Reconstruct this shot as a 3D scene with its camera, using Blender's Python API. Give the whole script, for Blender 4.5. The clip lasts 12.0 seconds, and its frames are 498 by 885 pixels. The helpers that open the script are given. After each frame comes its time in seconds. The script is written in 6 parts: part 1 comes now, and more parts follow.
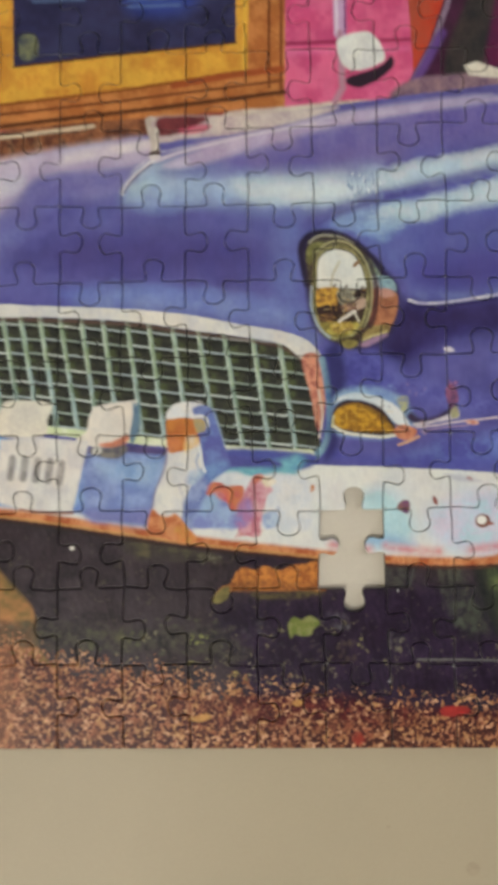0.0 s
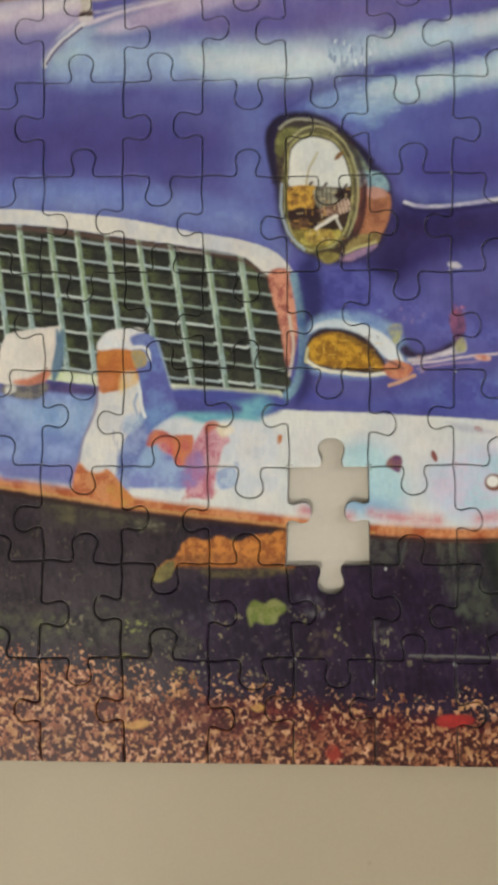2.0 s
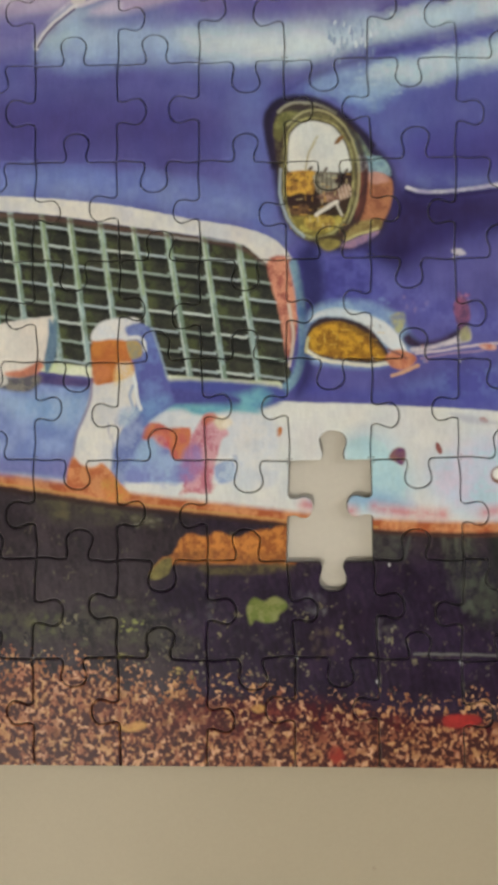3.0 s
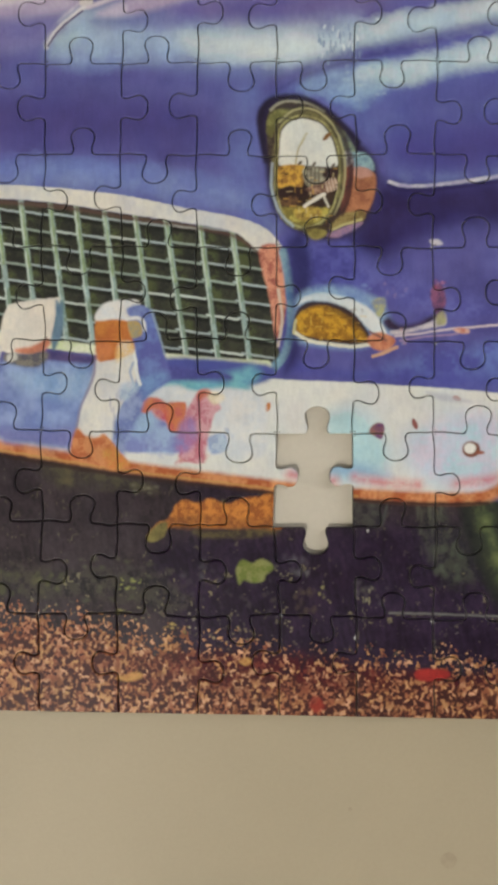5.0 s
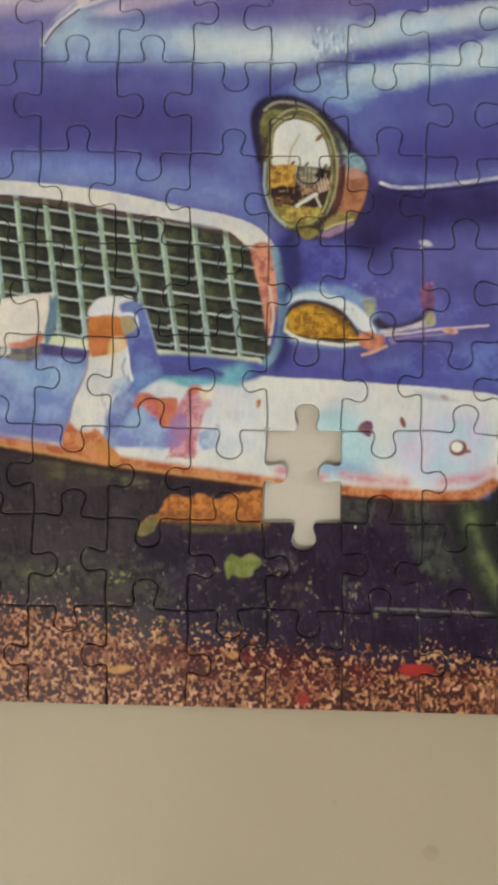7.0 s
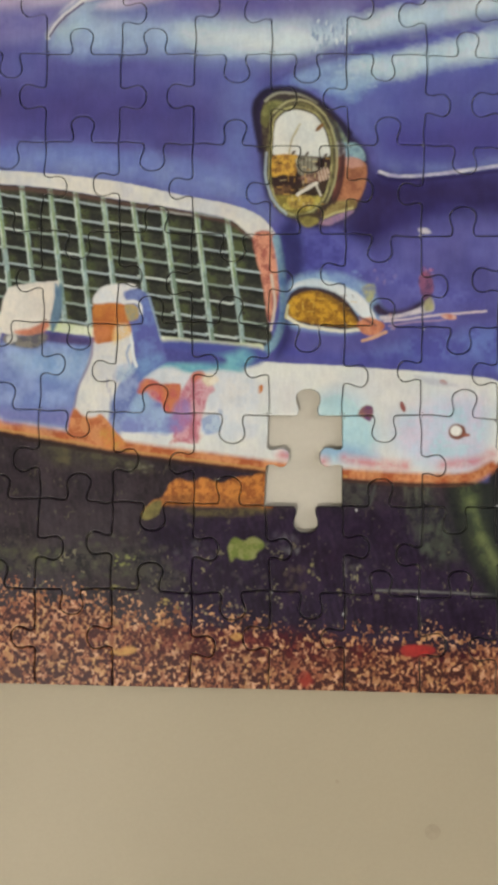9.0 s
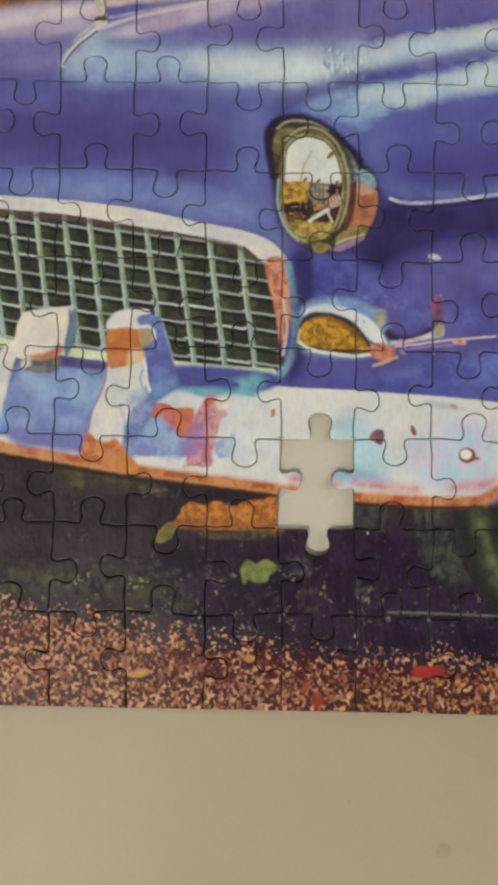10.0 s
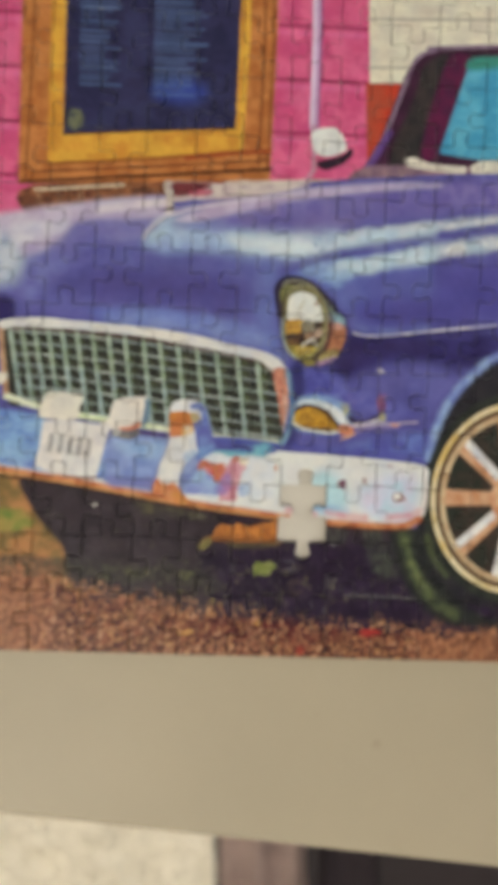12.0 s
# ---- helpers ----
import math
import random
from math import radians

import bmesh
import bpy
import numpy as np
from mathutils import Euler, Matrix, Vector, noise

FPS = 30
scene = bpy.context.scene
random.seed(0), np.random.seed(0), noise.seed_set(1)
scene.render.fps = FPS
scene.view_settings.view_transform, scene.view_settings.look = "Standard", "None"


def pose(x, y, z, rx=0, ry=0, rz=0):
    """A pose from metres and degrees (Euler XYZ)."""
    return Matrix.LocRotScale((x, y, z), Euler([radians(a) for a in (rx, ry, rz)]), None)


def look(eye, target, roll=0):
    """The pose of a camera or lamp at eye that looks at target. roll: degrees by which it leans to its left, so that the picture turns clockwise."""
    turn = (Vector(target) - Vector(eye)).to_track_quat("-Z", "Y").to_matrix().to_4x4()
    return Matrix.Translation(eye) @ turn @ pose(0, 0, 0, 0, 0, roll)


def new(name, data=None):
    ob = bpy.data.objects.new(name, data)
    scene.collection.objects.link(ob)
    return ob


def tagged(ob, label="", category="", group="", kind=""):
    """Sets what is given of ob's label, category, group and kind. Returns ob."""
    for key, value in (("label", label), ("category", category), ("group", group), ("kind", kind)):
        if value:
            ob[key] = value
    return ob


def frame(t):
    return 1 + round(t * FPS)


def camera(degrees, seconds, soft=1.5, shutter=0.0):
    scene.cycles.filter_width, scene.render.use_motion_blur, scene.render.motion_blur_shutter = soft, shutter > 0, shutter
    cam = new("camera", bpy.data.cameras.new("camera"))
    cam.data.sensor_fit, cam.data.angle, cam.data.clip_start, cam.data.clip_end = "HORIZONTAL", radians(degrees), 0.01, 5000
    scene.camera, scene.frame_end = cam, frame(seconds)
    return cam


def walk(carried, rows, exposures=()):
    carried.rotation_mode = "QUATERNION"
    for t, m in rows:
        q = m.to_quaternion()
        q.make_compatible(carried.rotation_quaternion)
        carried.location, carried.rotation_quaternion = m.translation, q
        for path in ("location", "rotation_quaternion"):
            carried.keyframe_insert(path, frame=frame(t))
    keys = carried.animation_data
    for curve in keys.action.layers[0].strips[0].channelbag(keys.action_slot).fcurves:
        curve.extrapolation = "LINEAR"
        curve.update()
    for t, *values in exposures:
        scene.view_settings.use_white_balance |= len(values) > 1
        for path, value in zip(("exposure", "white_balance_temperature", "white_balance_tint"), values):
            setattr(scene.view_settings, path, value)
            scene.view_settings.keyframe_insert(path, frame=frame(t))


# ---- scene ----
from mathutils.geometry import delaunay_2d_cdt

# ---- camera ----
TOP = 0.742                      # height of the tabletop
cam = camera(48.0, 12.0, soft=3.7, shutter=0.5)
cam.data.dof.use_dof, cam.data.dof.focus_distance, cam.data.dof.aperture_fstop = True, 0.1600, 9.5
PATH = [
    (0, -0.02030, 0.02333, 0.19079, 0.165, 0.955, -1.400),
    (0.5, -0.00307, 0.01616, 0.17469, 0.175, 0.877, -1.386),
    (1, 0.00531, 0.00918, 0.16113, 0.269, 0.514, -1.110),
    (1.5, -0.00344, 0.00394, 0.15245, -0.142, 0.801, -0.799),
    (2, -0.00709, 0.00798, 0.15145, -0.373, 1.314, -0.723),
    (2.5, -0.00930, 0.00974, 0.14987, -0.273, 1.062, -0.959),
    (3, -0.00749, 0.00560, 0.14709, -0.211, 1.116, -0.978),
    (5, -0.00479, -0.00006, 0.15929, -0.808, 1.081, -0.264),
    (5.5, -0.00079, 0.00014, 0.16058, -0.894, 1.133, -0.083),
    (6, -0.00214, 0.00066, 0.16056, -0.820, 0.616, 0.129),
    (6.5, -0.00294, -0.00035, 0.16040, -0.883, 1.032, 0.410),
    (7, -0.00288, -0.00107, 0.16116, -0.818, 0.738, 0.447),
    (9, -0.00341, -0.00605, 0.16394, -0.629, 0.783, 0.221),
    (9.5, -0.00341, -0.00143, 0.16518, -0.609, 0.864, 0.283),
    (10, -0.00813, 0.00059, 0.16553, -0.505, 0.426, 0.166),
    (10.5, -0.00988, 0.00357, 0.16661, -0.529, 0.477, 0.155),
    (11, -0.00895, 0.00615, 0.17254, -0.491, 0.260, 0.114),
    (11.5, -0.00640, 0.02302, 0.21133, 0.052, -1.070, 0.033),
    (12, -0.02333, 0.02883, 0.25717, -2.155, -1.807, 1.416),
]
walk(cam, [(t, pose(x, y, TOP + 0.0023 + z, rx, ry, rz)) for t, x, y, z, rx, ry, rz in PATH], [(0.0, 0.12), (1.5, 0.10), (2.5, 0.03), (5.0, 0.07), (8.0, 0.08), (9.0, 0.14), (9.5, 0.09), (11.0, 0.08), (11.5, 0.12), (12.0, 0.17)])

# ---- light: daylight through the window and one ceiling lamp ----
world = bpy.data.worlds.new("sky")
scene.world = world
world.use_nodes = True
wn = world.node_tree
sky = wn.nodes.new("ShaderNodeTexSky")
sky.sky_type, sky.sun_disc, sky.sun_elevation, sky.sun_rotation = "NISHITA", False, radians(35), radians(60)
wn.links.new(sky.outputs[0], wn.nodes["Background"].inputs[0])
wn.nodes["Background"].inputs[1].default_value = 0.1


def lamp(name, kind, place, energy, colour, size=0.1, size_y=0.1, target=None):
    data = bpy.data.lights.new(name, kind)
    data.energy, data.color = energy, colour
    if kind == "AREA":
        data.shape, data.size, data.size_y = ("DISK" if size == size_y else "RECTANGLE"), size, size_y
    ob = new(name, data)
    ob.matrix_world = look(place, target)
    return ob


lamp("window_daylight", "AREA", (1.86, 0.75, 1.55), 16.5, (0.96, 0.98, 1.0), 1.3, 1.2, (0.3, 0.1, 0.9))
lamp("ceiling_glow", "AREA", (-0.75, -1.15, 2.40), 26.3, (1.0, 0.96, 0.88), 0.42, 0.42, (-0.75, -1.15, 0))


# ---- materials ----
def material(name, colour, rough=0.6, metal=0.0, grain=0.06, scale=40.0, bump=0.1, coarse=6.0, spec=0.5, attribute="", tint=None):
    """A surface with fine and coarse variation of its colour and a fine relief."""
    m = bpy.data.materials.new(name)
    m.use_nodes = True
    t = m.node_tree
    b = t.nodes["Principled BSDF"]
    b.inputs["Roughness"].default_value, b.inputs["Metallic"].default_value = rough, metal
    b.inputs["Specular IOR Level"].default_value = spec
    co = t.nodes.new("ShaderNodeTexCoord")
    fine, wide = t.nodes.new("ShaderNodeTexNoise"), t.nodes.new("ShaderNodeTexNoise")
    fine.inputs["Scale"].default_value, fine.inputs["Detail"].default_value = scale, 5
    wide.inputs["Scale"].default_value, wide.inputs["Detail"].default_value = coarse, 3
    for n in (fine, wide):
        t.links.new(co.outputs["Object"], n.inputs["Vector"])
    both = t.nodes.new("ShaderNodeMath")
    both.operation = "ADD"
    t.links.new(fine.outputs[0], both.inputs[0])
    t.links.new(wide.outputs[0], both.inputs[1])
    span = t.nodes.new("ShaderNodeMapRange")
    span.inputs["From Min"].default_value, span.inputs["From Max"].default_value = 0.6, 1.4
    span.inputs["To Min"].default_value, span.inputs["To Max"].default_value = 1 - grain, 1 + grain
    t.links.new(both.outputs[0], span.inputs["Value"])
    mul = t.nodes.new("ShaderNodeVectorMath")
    mul.operation = "MULTIPLY"
    if attribute:
        a = t.nodes.new("ShaderNodeAttribute")
        a.attribute_name = attribute
        t.links.new(a.outputs["Color"], mul.inputs[0])
    elif tint:
        mix = t.nodes.new("ShaderNodeMix")
        mix.data_type = "RGBA"
        mix.inputs["A"].default_value, mix.inputs["B"].default_value = (*colour, 1), (*tint, 1)
        t.links.new(wide.outputs[0], mix.inputs["Factor"])
        t.links.new(mix.outputs["Result"], mul.inputs[0])
    else:
        mul.inputs[0].default_value = colour
    t.links.new(span.outputs[0], mul.inputs[1])
    t.links.new(mul.outputs[0], b.inputs["Base Color"])
    if bump:
        bp = t.nodes.new("ShaderNodeBump")
        bp.inputs["Strength"].default_value, bp.inputs["Distance"].default_value = bump, 0.0005
        t.links.new(fine.outputs[0], bp.inputs["Height"])
        t.links.new(bp.outputs[0], b.inputs["Normal"])
    return m


PRINT = material("printed_card", (1, 1, 1), 0.46, grain=0.05, scale=1600, bump=0.10, coarse=120, spec=0.17, attribute="print")
CORE = material("grey_card_core", (0.16, 0.15, 0.14), 0.9, grain=0.15, scale=900, bump=0.3, coarse=90)
LAMINATE = material("cream_laminate", (0.355, 0.305, 0.217), 0.5, grain=0.03, scale=900, bump=0.03, coarse=9, spec=0.2, tint=(0.395, 0.338, 0.24))
# paler than the laminate, so that the hole's floor looks brighter lit
HOLE_LIGHTENER = material("hole_lightening_card", (0.54, 0.50, 0.42), 0.8, grain=0.04, scale=700, bump=0.08, coarse=30)
STAIN = material("dull_stain", (0.33, 0.275, 0.19), 0.5, grain=0.12, scale=500, bump=0, coarse=90)
STEEL = material("painted_steel", (0.5, 0.48, 0.45), 0.4, metal=0.0, grain=0.05, scale=60)
PLASTER = material("plaster", (0.72, 0.69, 0.63), 0.85, grain=0.05, scale=30, bump=0.2, coarse=2)
CEILING = material("ceiling_paint", (0.78, 0.77, 0.74), 0.9, grain=0.03, scale=40, bump=0.1, coarse=2)
FLOORING = material("dark_floor", (0.022, 0.014, 0.016), 0.45, grain=0.3, scale=30, bump=0.2, coarse=5)
WOOL = material("cream_wool", (0.87, 0.81, 0.68), 0.95, grain=0.12, scale=150, bump=0.6, coarse=14)
FLEECE = material("mauve_fleece", (0.46, 0.33, 0.29), 0.95, grain=0.25, scale=120, bump=0.6, coarse=18, tint=(0.62, 0.48, 0.42))
GREYCLOTH = material("charcoal_cloth", (0.055, 0.040, 0.046), 0.95, grain=0.25, scale=160, bump=0.5, coarse=16)
WHITE_PAINT = material("white_gloss_paint", (0.78, 0.77, 0.74), 0.35, grain=0.03, scale=30)
GLASS = bpy.data.materials.new("window_glass")
GLASS.use_nodes = True
GLASS.node_tree.nodes["Principled BSDF"].inputs["Transmission Weight"].default_value = 1.0
GLASS.node_tree.nodes["Principled BSDF"].inputs["Roughness"].default_value = 0.0
OPAL = bpy.data.materials.new("opal_shade")
OPAL.use_nodes = True
OPAL.node_tree.nodes["Principled BSDF"].inputs["Base Color"].default_value = (0.9, 0.88, 0.82, 1)
OPAL.node_tree.nodes["Principled BSDF"].inputs["Roughness"].default_value = 0.3
OPAL.node_tree.nodes["Principled BSDF"].inputs["Emission Color"].default_value = (1.0, 0.95, 0.86, 1)
OPAL.node_tree.nodes["Principled BSDF"].inputs["Emission Strength"].default_value = 3.0


# ---- building blocks ----
def part(name, bm, mat, parent=None, label="", place=None, smooth=False):
    me = bpy.data.meshes.new(name)
    bm.normal_update()
    bm.to_mesh(me)
    bm.free()
    me.materials.append(mat)
    if smooth:
        me.shade_smooth()
    ob = new(name, me)
    if parent:
        ob.parent = parent
    if place:
        ob.matrix_basis = place
    if label:
        tagged(ob, label)
    return ob


def box(x0, y0, z0, x1, y1, z1, bevel=0.0, steps=2):
    bm = bmesh.new()
    bmesh.ops.create_cube(bm, size=1.0)
    bmesh.ops.scale(bm, vec=(x1 - x0, y1 - y0, z1 - z0), verts=bm.verts)
    bmesh.ops.translate(bm, vec=((x0 + x1) / 2, (y0 + y1) / 2, (z0 + z1) / 2), verts=bm.verts)
    if bevel:
        bmesh.ops.bevel(bm, geom=bm.edges[:], offset=bevel, segments=steps, profile=0.6, affect="EDGES")
    return bm


def joined(*parts):
    bm = bmesh.new()
    for p in parts:
        me = bpy.data.meshes.new("tmp")
        p.to_mesh(me)
        p.free()
        bm.from_mesh(me)
        bpy.data.meshes.remove(me)
    return bm


# ---- the room ----
X0, X1, Y0, Y1, ZC = -1.7, 1.9, -1.6, 1.9, 2.45
tagged(part("floor", box(X0 - 0.1, Y0 - 0.1, -0.1, X1 + 0.1, Y1 + 0.1, 0.0), FLOORING), "dark stained floor under the table", "floor", kind="structure")
tagged(part("ceiling", box(X0 - 0.1, Y0 - 0.1, ZC, X1 + 0.1, Y1 + 0.1, ZC + 0.1), CEILING), "plain white painted ceiling", "ceiling", kind="structure")
tagged(part("wall_north", box(X0 - 0.1, Y1, 0, X1 + 0.1, Y1 + 0.12, ZC), PLASTER), "plain off-white plaster wall", "wall", kind="structure")
tagged(part("wall_south", box(X0 - 0.1, Y0 - 0.12, 0, X1 + 0.1, Y0, ZC), PLASTER), "plain off-white plaster wall", "wall", kind="structure")
tagged(part("wall_west", box(X0 - 0.12, Y0, 0, X0, Y1, ZC), PLASTER), "plain off-white plaster wall", "wall", kind="structure")
WY0, WY1, WZ0, WZ1 = 0.05, 1.45, 0.9, 2.2
tagged(part("wall_east", joined(box(X1, Y0, 0, X1 + 0.12, WY0, ZC), box(X1, WY1, 0, X1 + 0.12, Y1, ZC),
                                box(X1, WY0, 0, X1 + 0.12, WY1, WZ0), box(X1, WY0, WZ1, X1 + 0.12, WY1, ZC)), PLASTER),
       "off-white plaster wall with a window opening", "wall", kind="structure")
win = tagged(new("window_1"), "white painted window letting in daylight", "window", kind="structure")
win.location = (X1, 0, 0)
part("window_frame", joined(box(0.03, WY0, WZ0, 0.09, WY0 + 0.05, WZ1), box(0.03, WY1 - 0.05, WZ0, 0.09, WY1, WZ1),
                            box(0.03, WY0 + 0.05, WZ0, 0.09, WY1 - 0.05, WZ0 + 0.05), box(0.03, WY0 + 0.05, WZ1 - 0.05, 0.09, WY1 - 0.05, WZ1)), WHITE_PAINT, win)
pane = part("pane", box(0.055, WY0 + 0.05, WZ0 + 0.05, 0.061, WY1 - 0.05, WZ1 - 0.05), GLASS, win)
pane.visible_shadow = False
ceiling_lamp = tagged(new("ceiling_lamp"), "flat round white ceiling lamp, lit", "lamp")
ceiling_lamp.location = (-0.75, -1.15, ZC)
bm = bmesh.new()
bmesh.ops.create_cone(bm, cap_ends=True, segments=40, radius1=0.24, radius2=0.26, depth=0.03, matrix=Matrix.Translation((0, 0, -0.015)))
part("base", bm, WHITE_PAINT, ceiling_lamp)
bm = bmesh.new()
bmesh.ops.create_cone(bm, cap_ends=True, segments=40, radius1=0.21, radius2=0.225, depth=0.012, matrix=Matrix.Translation((0, 0, -0.0365)))
part("diffuser", bm, OPAL, ceiling_lamp)

# ---- the table ----
EDGE = lambda x: -0.1738 - 0.105 * x          # the near edge of the tabletop


def tabletop():
    """A thin slab whose near edge runs a little askew to the puzzle, with rounded corners and edges."""
    x0, x1, y1, r, z0, z1 = -0.62, 0.78, 0.72, 0.03, TOP - 0.024, TOP
    a = math.atan(-0.107)
    out = []
    for cx, cy, s in ((x0 + r, EDGE(x0) + r, 180), (x1 - r, EDGE(x1) + r, 270), (x1 - r, y1 - r, 0), (x0 + r, y1 - r, 90)):
        for k in range(7):
            q = radians(s + 15 * k) + (a if s in (180, 270) else 0)
            out.append((cx + r * math.cos(q), cy + r * math.sin(q)))
    bm = bmesh.new()
    rings = []
    for inset, z in ((0.004, z0), (0.0, z0 + 0.004), (0.0, z1 - 0.004), (0.0012, z1 - 0.0012), (0.004, z1)):
        mx, my = 0.08, 0.25
        rings.append([bm.verts.new((x - inset * math.copysign(1, x - mx), y - inset * math.copysign(1, y - my), z)) for x, y in out])
    n = len(out)
    for lo, hi in zip(rings, rings[1:]):
        for i in range(n):
            bm.faces.new((lo[i], lo[(i + 1) % n], hi[(i + 1) % n], hi[i]))
    bm.faces.new(rings[-1])
    bm.faces.new(rings[0][::-1])
    return bm


table = tagged(new("table"), "cream laminate table with slim rounded edges", "table")
part("tabletop", tabletop(), LAMINATE, table)
for lx, ly in ((-0.56, -0.04), (0.72, -0.18), (-0.56, 0.66), (0.72, 0.66)):
    part("leg", box(lx - 0.02, ly - 0.02, 0.0, lx + 0.02, ly + 0.02, TOP - 0.0242, 0.003), STEEL, table)
for n, (sx, sy, sr) in enumerate(((0.0495, -0.1237, 0.0024), (0.021, -0.109, 0.0006))):
    bm = bmesh.new()
    bmesh.ops.create_circle(bm, cap_ends=True, segments=14, radius=sr)
    for v in bm.verts:
        v.co.x *= 1 + 0.2 * noise.noise(v.co * 900)
    bmesh.ops.recalc_face_normals(bm, faces=bm.faces[:])
    for f in bm.faces:
        f.normal_update()
        if f.normal.z < 0:
            f.normal_flip()
    part("stain", bm, STAIN, table, "small dull mark on the laminate", Matrix.Translation((sx, sy, TOP + 0.00015)))

# ---- what lies on the floor below the near edge ----


def rug():
    """A deep-pile rug: a backing sheet and thousands of short leaning tufts."""
    rng = random.Random(4)
    bm = box(-1.25, -1.35, 0.0, -0.045, -0.35, 0.012)
    for _ in range(15000):
        x, y = rng.uniform(-0.85, -0.036), rng.uniform(-1.05, -0.42)
        h, r, q = rng.uniform(0.004, 0.010), rng.uniform(0.004, 0.008), rng.uniform(0, 6.28)
        tip = bm.verts.new((x + rng.uniform(-0.008, 0.008), y + rng.uniform(-0.008, 0.008), 0.012 + h))
        ring = [bm.verts.new((x + r * math.cos(q + k * 2.09), y + r * math.sin(q + k * 2.09), 0.0115)) for k in range(3)]
        for k in range(3):
            bm.faces.new((ring[k], ring[(k + 1) % 3], tip))
    return bm


tagged(part("rug", rug(), WOOL), "cream deep-pile shaggy rug on the dark floor", "rug")


def heap(x0, x1, y0, y1, height, folds, seed, n=70):
    """A crumpled cloth with soft folds running away from the table."""
    bm = bmesh.new()
    grid = {}
    for i in range(n + 1):
        for j in range(n + 1):
            u, v = i / n, j / n
            rim = min(1, 6 * min(u, 1 - u)) * min(1, 6 * min(v, 1 - v))
            w = noise.noise(Vector((u * 2, v * 2, seed)))
            z = height * rim * (0.55 + 0.35 * math.sin(folds * 6.28 * (u + 0.25 * v + 0.12 * w)) + 0.25 * w)
            grid[i, j] = bm.verts.new((x0 + (x1 - x0) * u + 0.02 * w, y0 + (y1 - y0) * v, max(0.002, z + 0.003)))
    for i in range(n):
        for j in range(n):
            bm.faces.new((grid[i, j], grid[i + 1, j], grid[i + 1, j + 1], grid[i, j + 1]))
    bmesh.ops.solidify(bm, geom=bm.faces[:], thickness=0.002)
    return bm


tagged(part("throw_blanket", heap(-0.025, 0.135, -1.1, -0.5, 0.05, 2.2, 3.1), FLEECE, smooth=True), "crumpled mauve-brown fleece throw on the floor beside the rug", "blanket")
tagged(part("folded_cloth", heap(0.15, 0.27, -1.1, -0.5, 0.03, 1.2, 8.4), GREYCLOTH, smooth=True), "dark charcoal folded cloth on the floor", "cloth")

# ---- the jigsaw: nodes, tabs and outlines, in millimetres ----
COLS, ROWS = range(-9, 11), range(-3, 12)
CARD = 1.8
rng = random.Random(11)


def node(c, r):
    x = 22.25 * c + 0.3 + min(c, 0) * (0.3 - 0.2 * max(min(r, 6), -2))
    y = 26.2 * r + 0.4 - 0.012 * x
    if r == ROWS[0]:
        return x, -80.8 - 0.013 * x
    if c not in (COLS[0], COLS[-1] + 1) and r != ROWS[-1] + 1 and (c, r) not in ((0, 0), (1, 0), (0, -1), (1, -1)):
        x, y = x + rng.uniform(-0.7, 0.7), y + rng.uniform(-0.6, 0.6)
    if (c, r) in ((0, 0), (1, 0)):
        x, y = 0.1 + 21.5 * c, 0.0
    if (c, r) in ((0, -1), (1, -1)):
        x, y = -1.0 + 22.7 * c, -26.5
    return x, y


NODE = {(c, r): node(c, r) for r in range(ROWS[0], ROWS[-1] + 2) for c in range(COLS[0], COLS[-1] + 2)}
# which way the tabs point, from column -4 on: up or down along the rows, left or right along the columns
ACROSS = {4: "DUUDDDU", 3: "DUDUDUD", 2: "UDUDUDU", 1: "DDUUDUD", 0: "UDUDUDU", -1: "UUDUDUD", -2: "UDUDDUU"}
UPRIGHT = {-3: "LRLRLRLL", -2: "LLRLRLRR", -1: "RRLRLLLR", 0: "LRRLRLRL", 1: "LRLRLRLR", 2: "RLRLRLRL"}
KNOB = ((-5.4, 0.0), (-3.5, 0.05), (-2.85, 0.75), (-2.75, 2.2), (-3.35, 4.1), (-3.3, 6.0), (-1.9, 7.4), (0.0, 7.75))


def spline(pts, n, closed=False):
    """A smooth curve through the points (Catmull-Rom)."""
    p = np.asarray(pts, float)
    p = np.vstack([p[-1:], p, p[:2]]) if closed else np.vstack([2 * p[:1] - p[1:2], p, 2 * p[-1:] - p[-2:-1]])
    t = np.linspace(0, 1, n, endpoint=False)[:, None]
    out = []
    for a, b, c, d in zip(p, p[1:], p[2:], p[3:]):
        out.append(0.5 * (2 * b + (c - a) * t + (2 * a - 5 * b + 4 * c - d) * t**2 + (3 * b - a - 3 * c + d) * t**3))
    out = np.vstack(out)
    return out if closed else np.vstack([out, p[-2:-1]])


def even(line, step):
    """The same line with points at even steps."""
    d = np.r_[0, np.cumsum(np.linalg.norm(np.diff(line, axis=0), axis=1))]
    s = np.linspace(0, d[-1], max(2, int(d[-1] / step) + 1))
    return np.stack([np.interp(s, d, line[:, k]) for k in (0, 1)], 1)


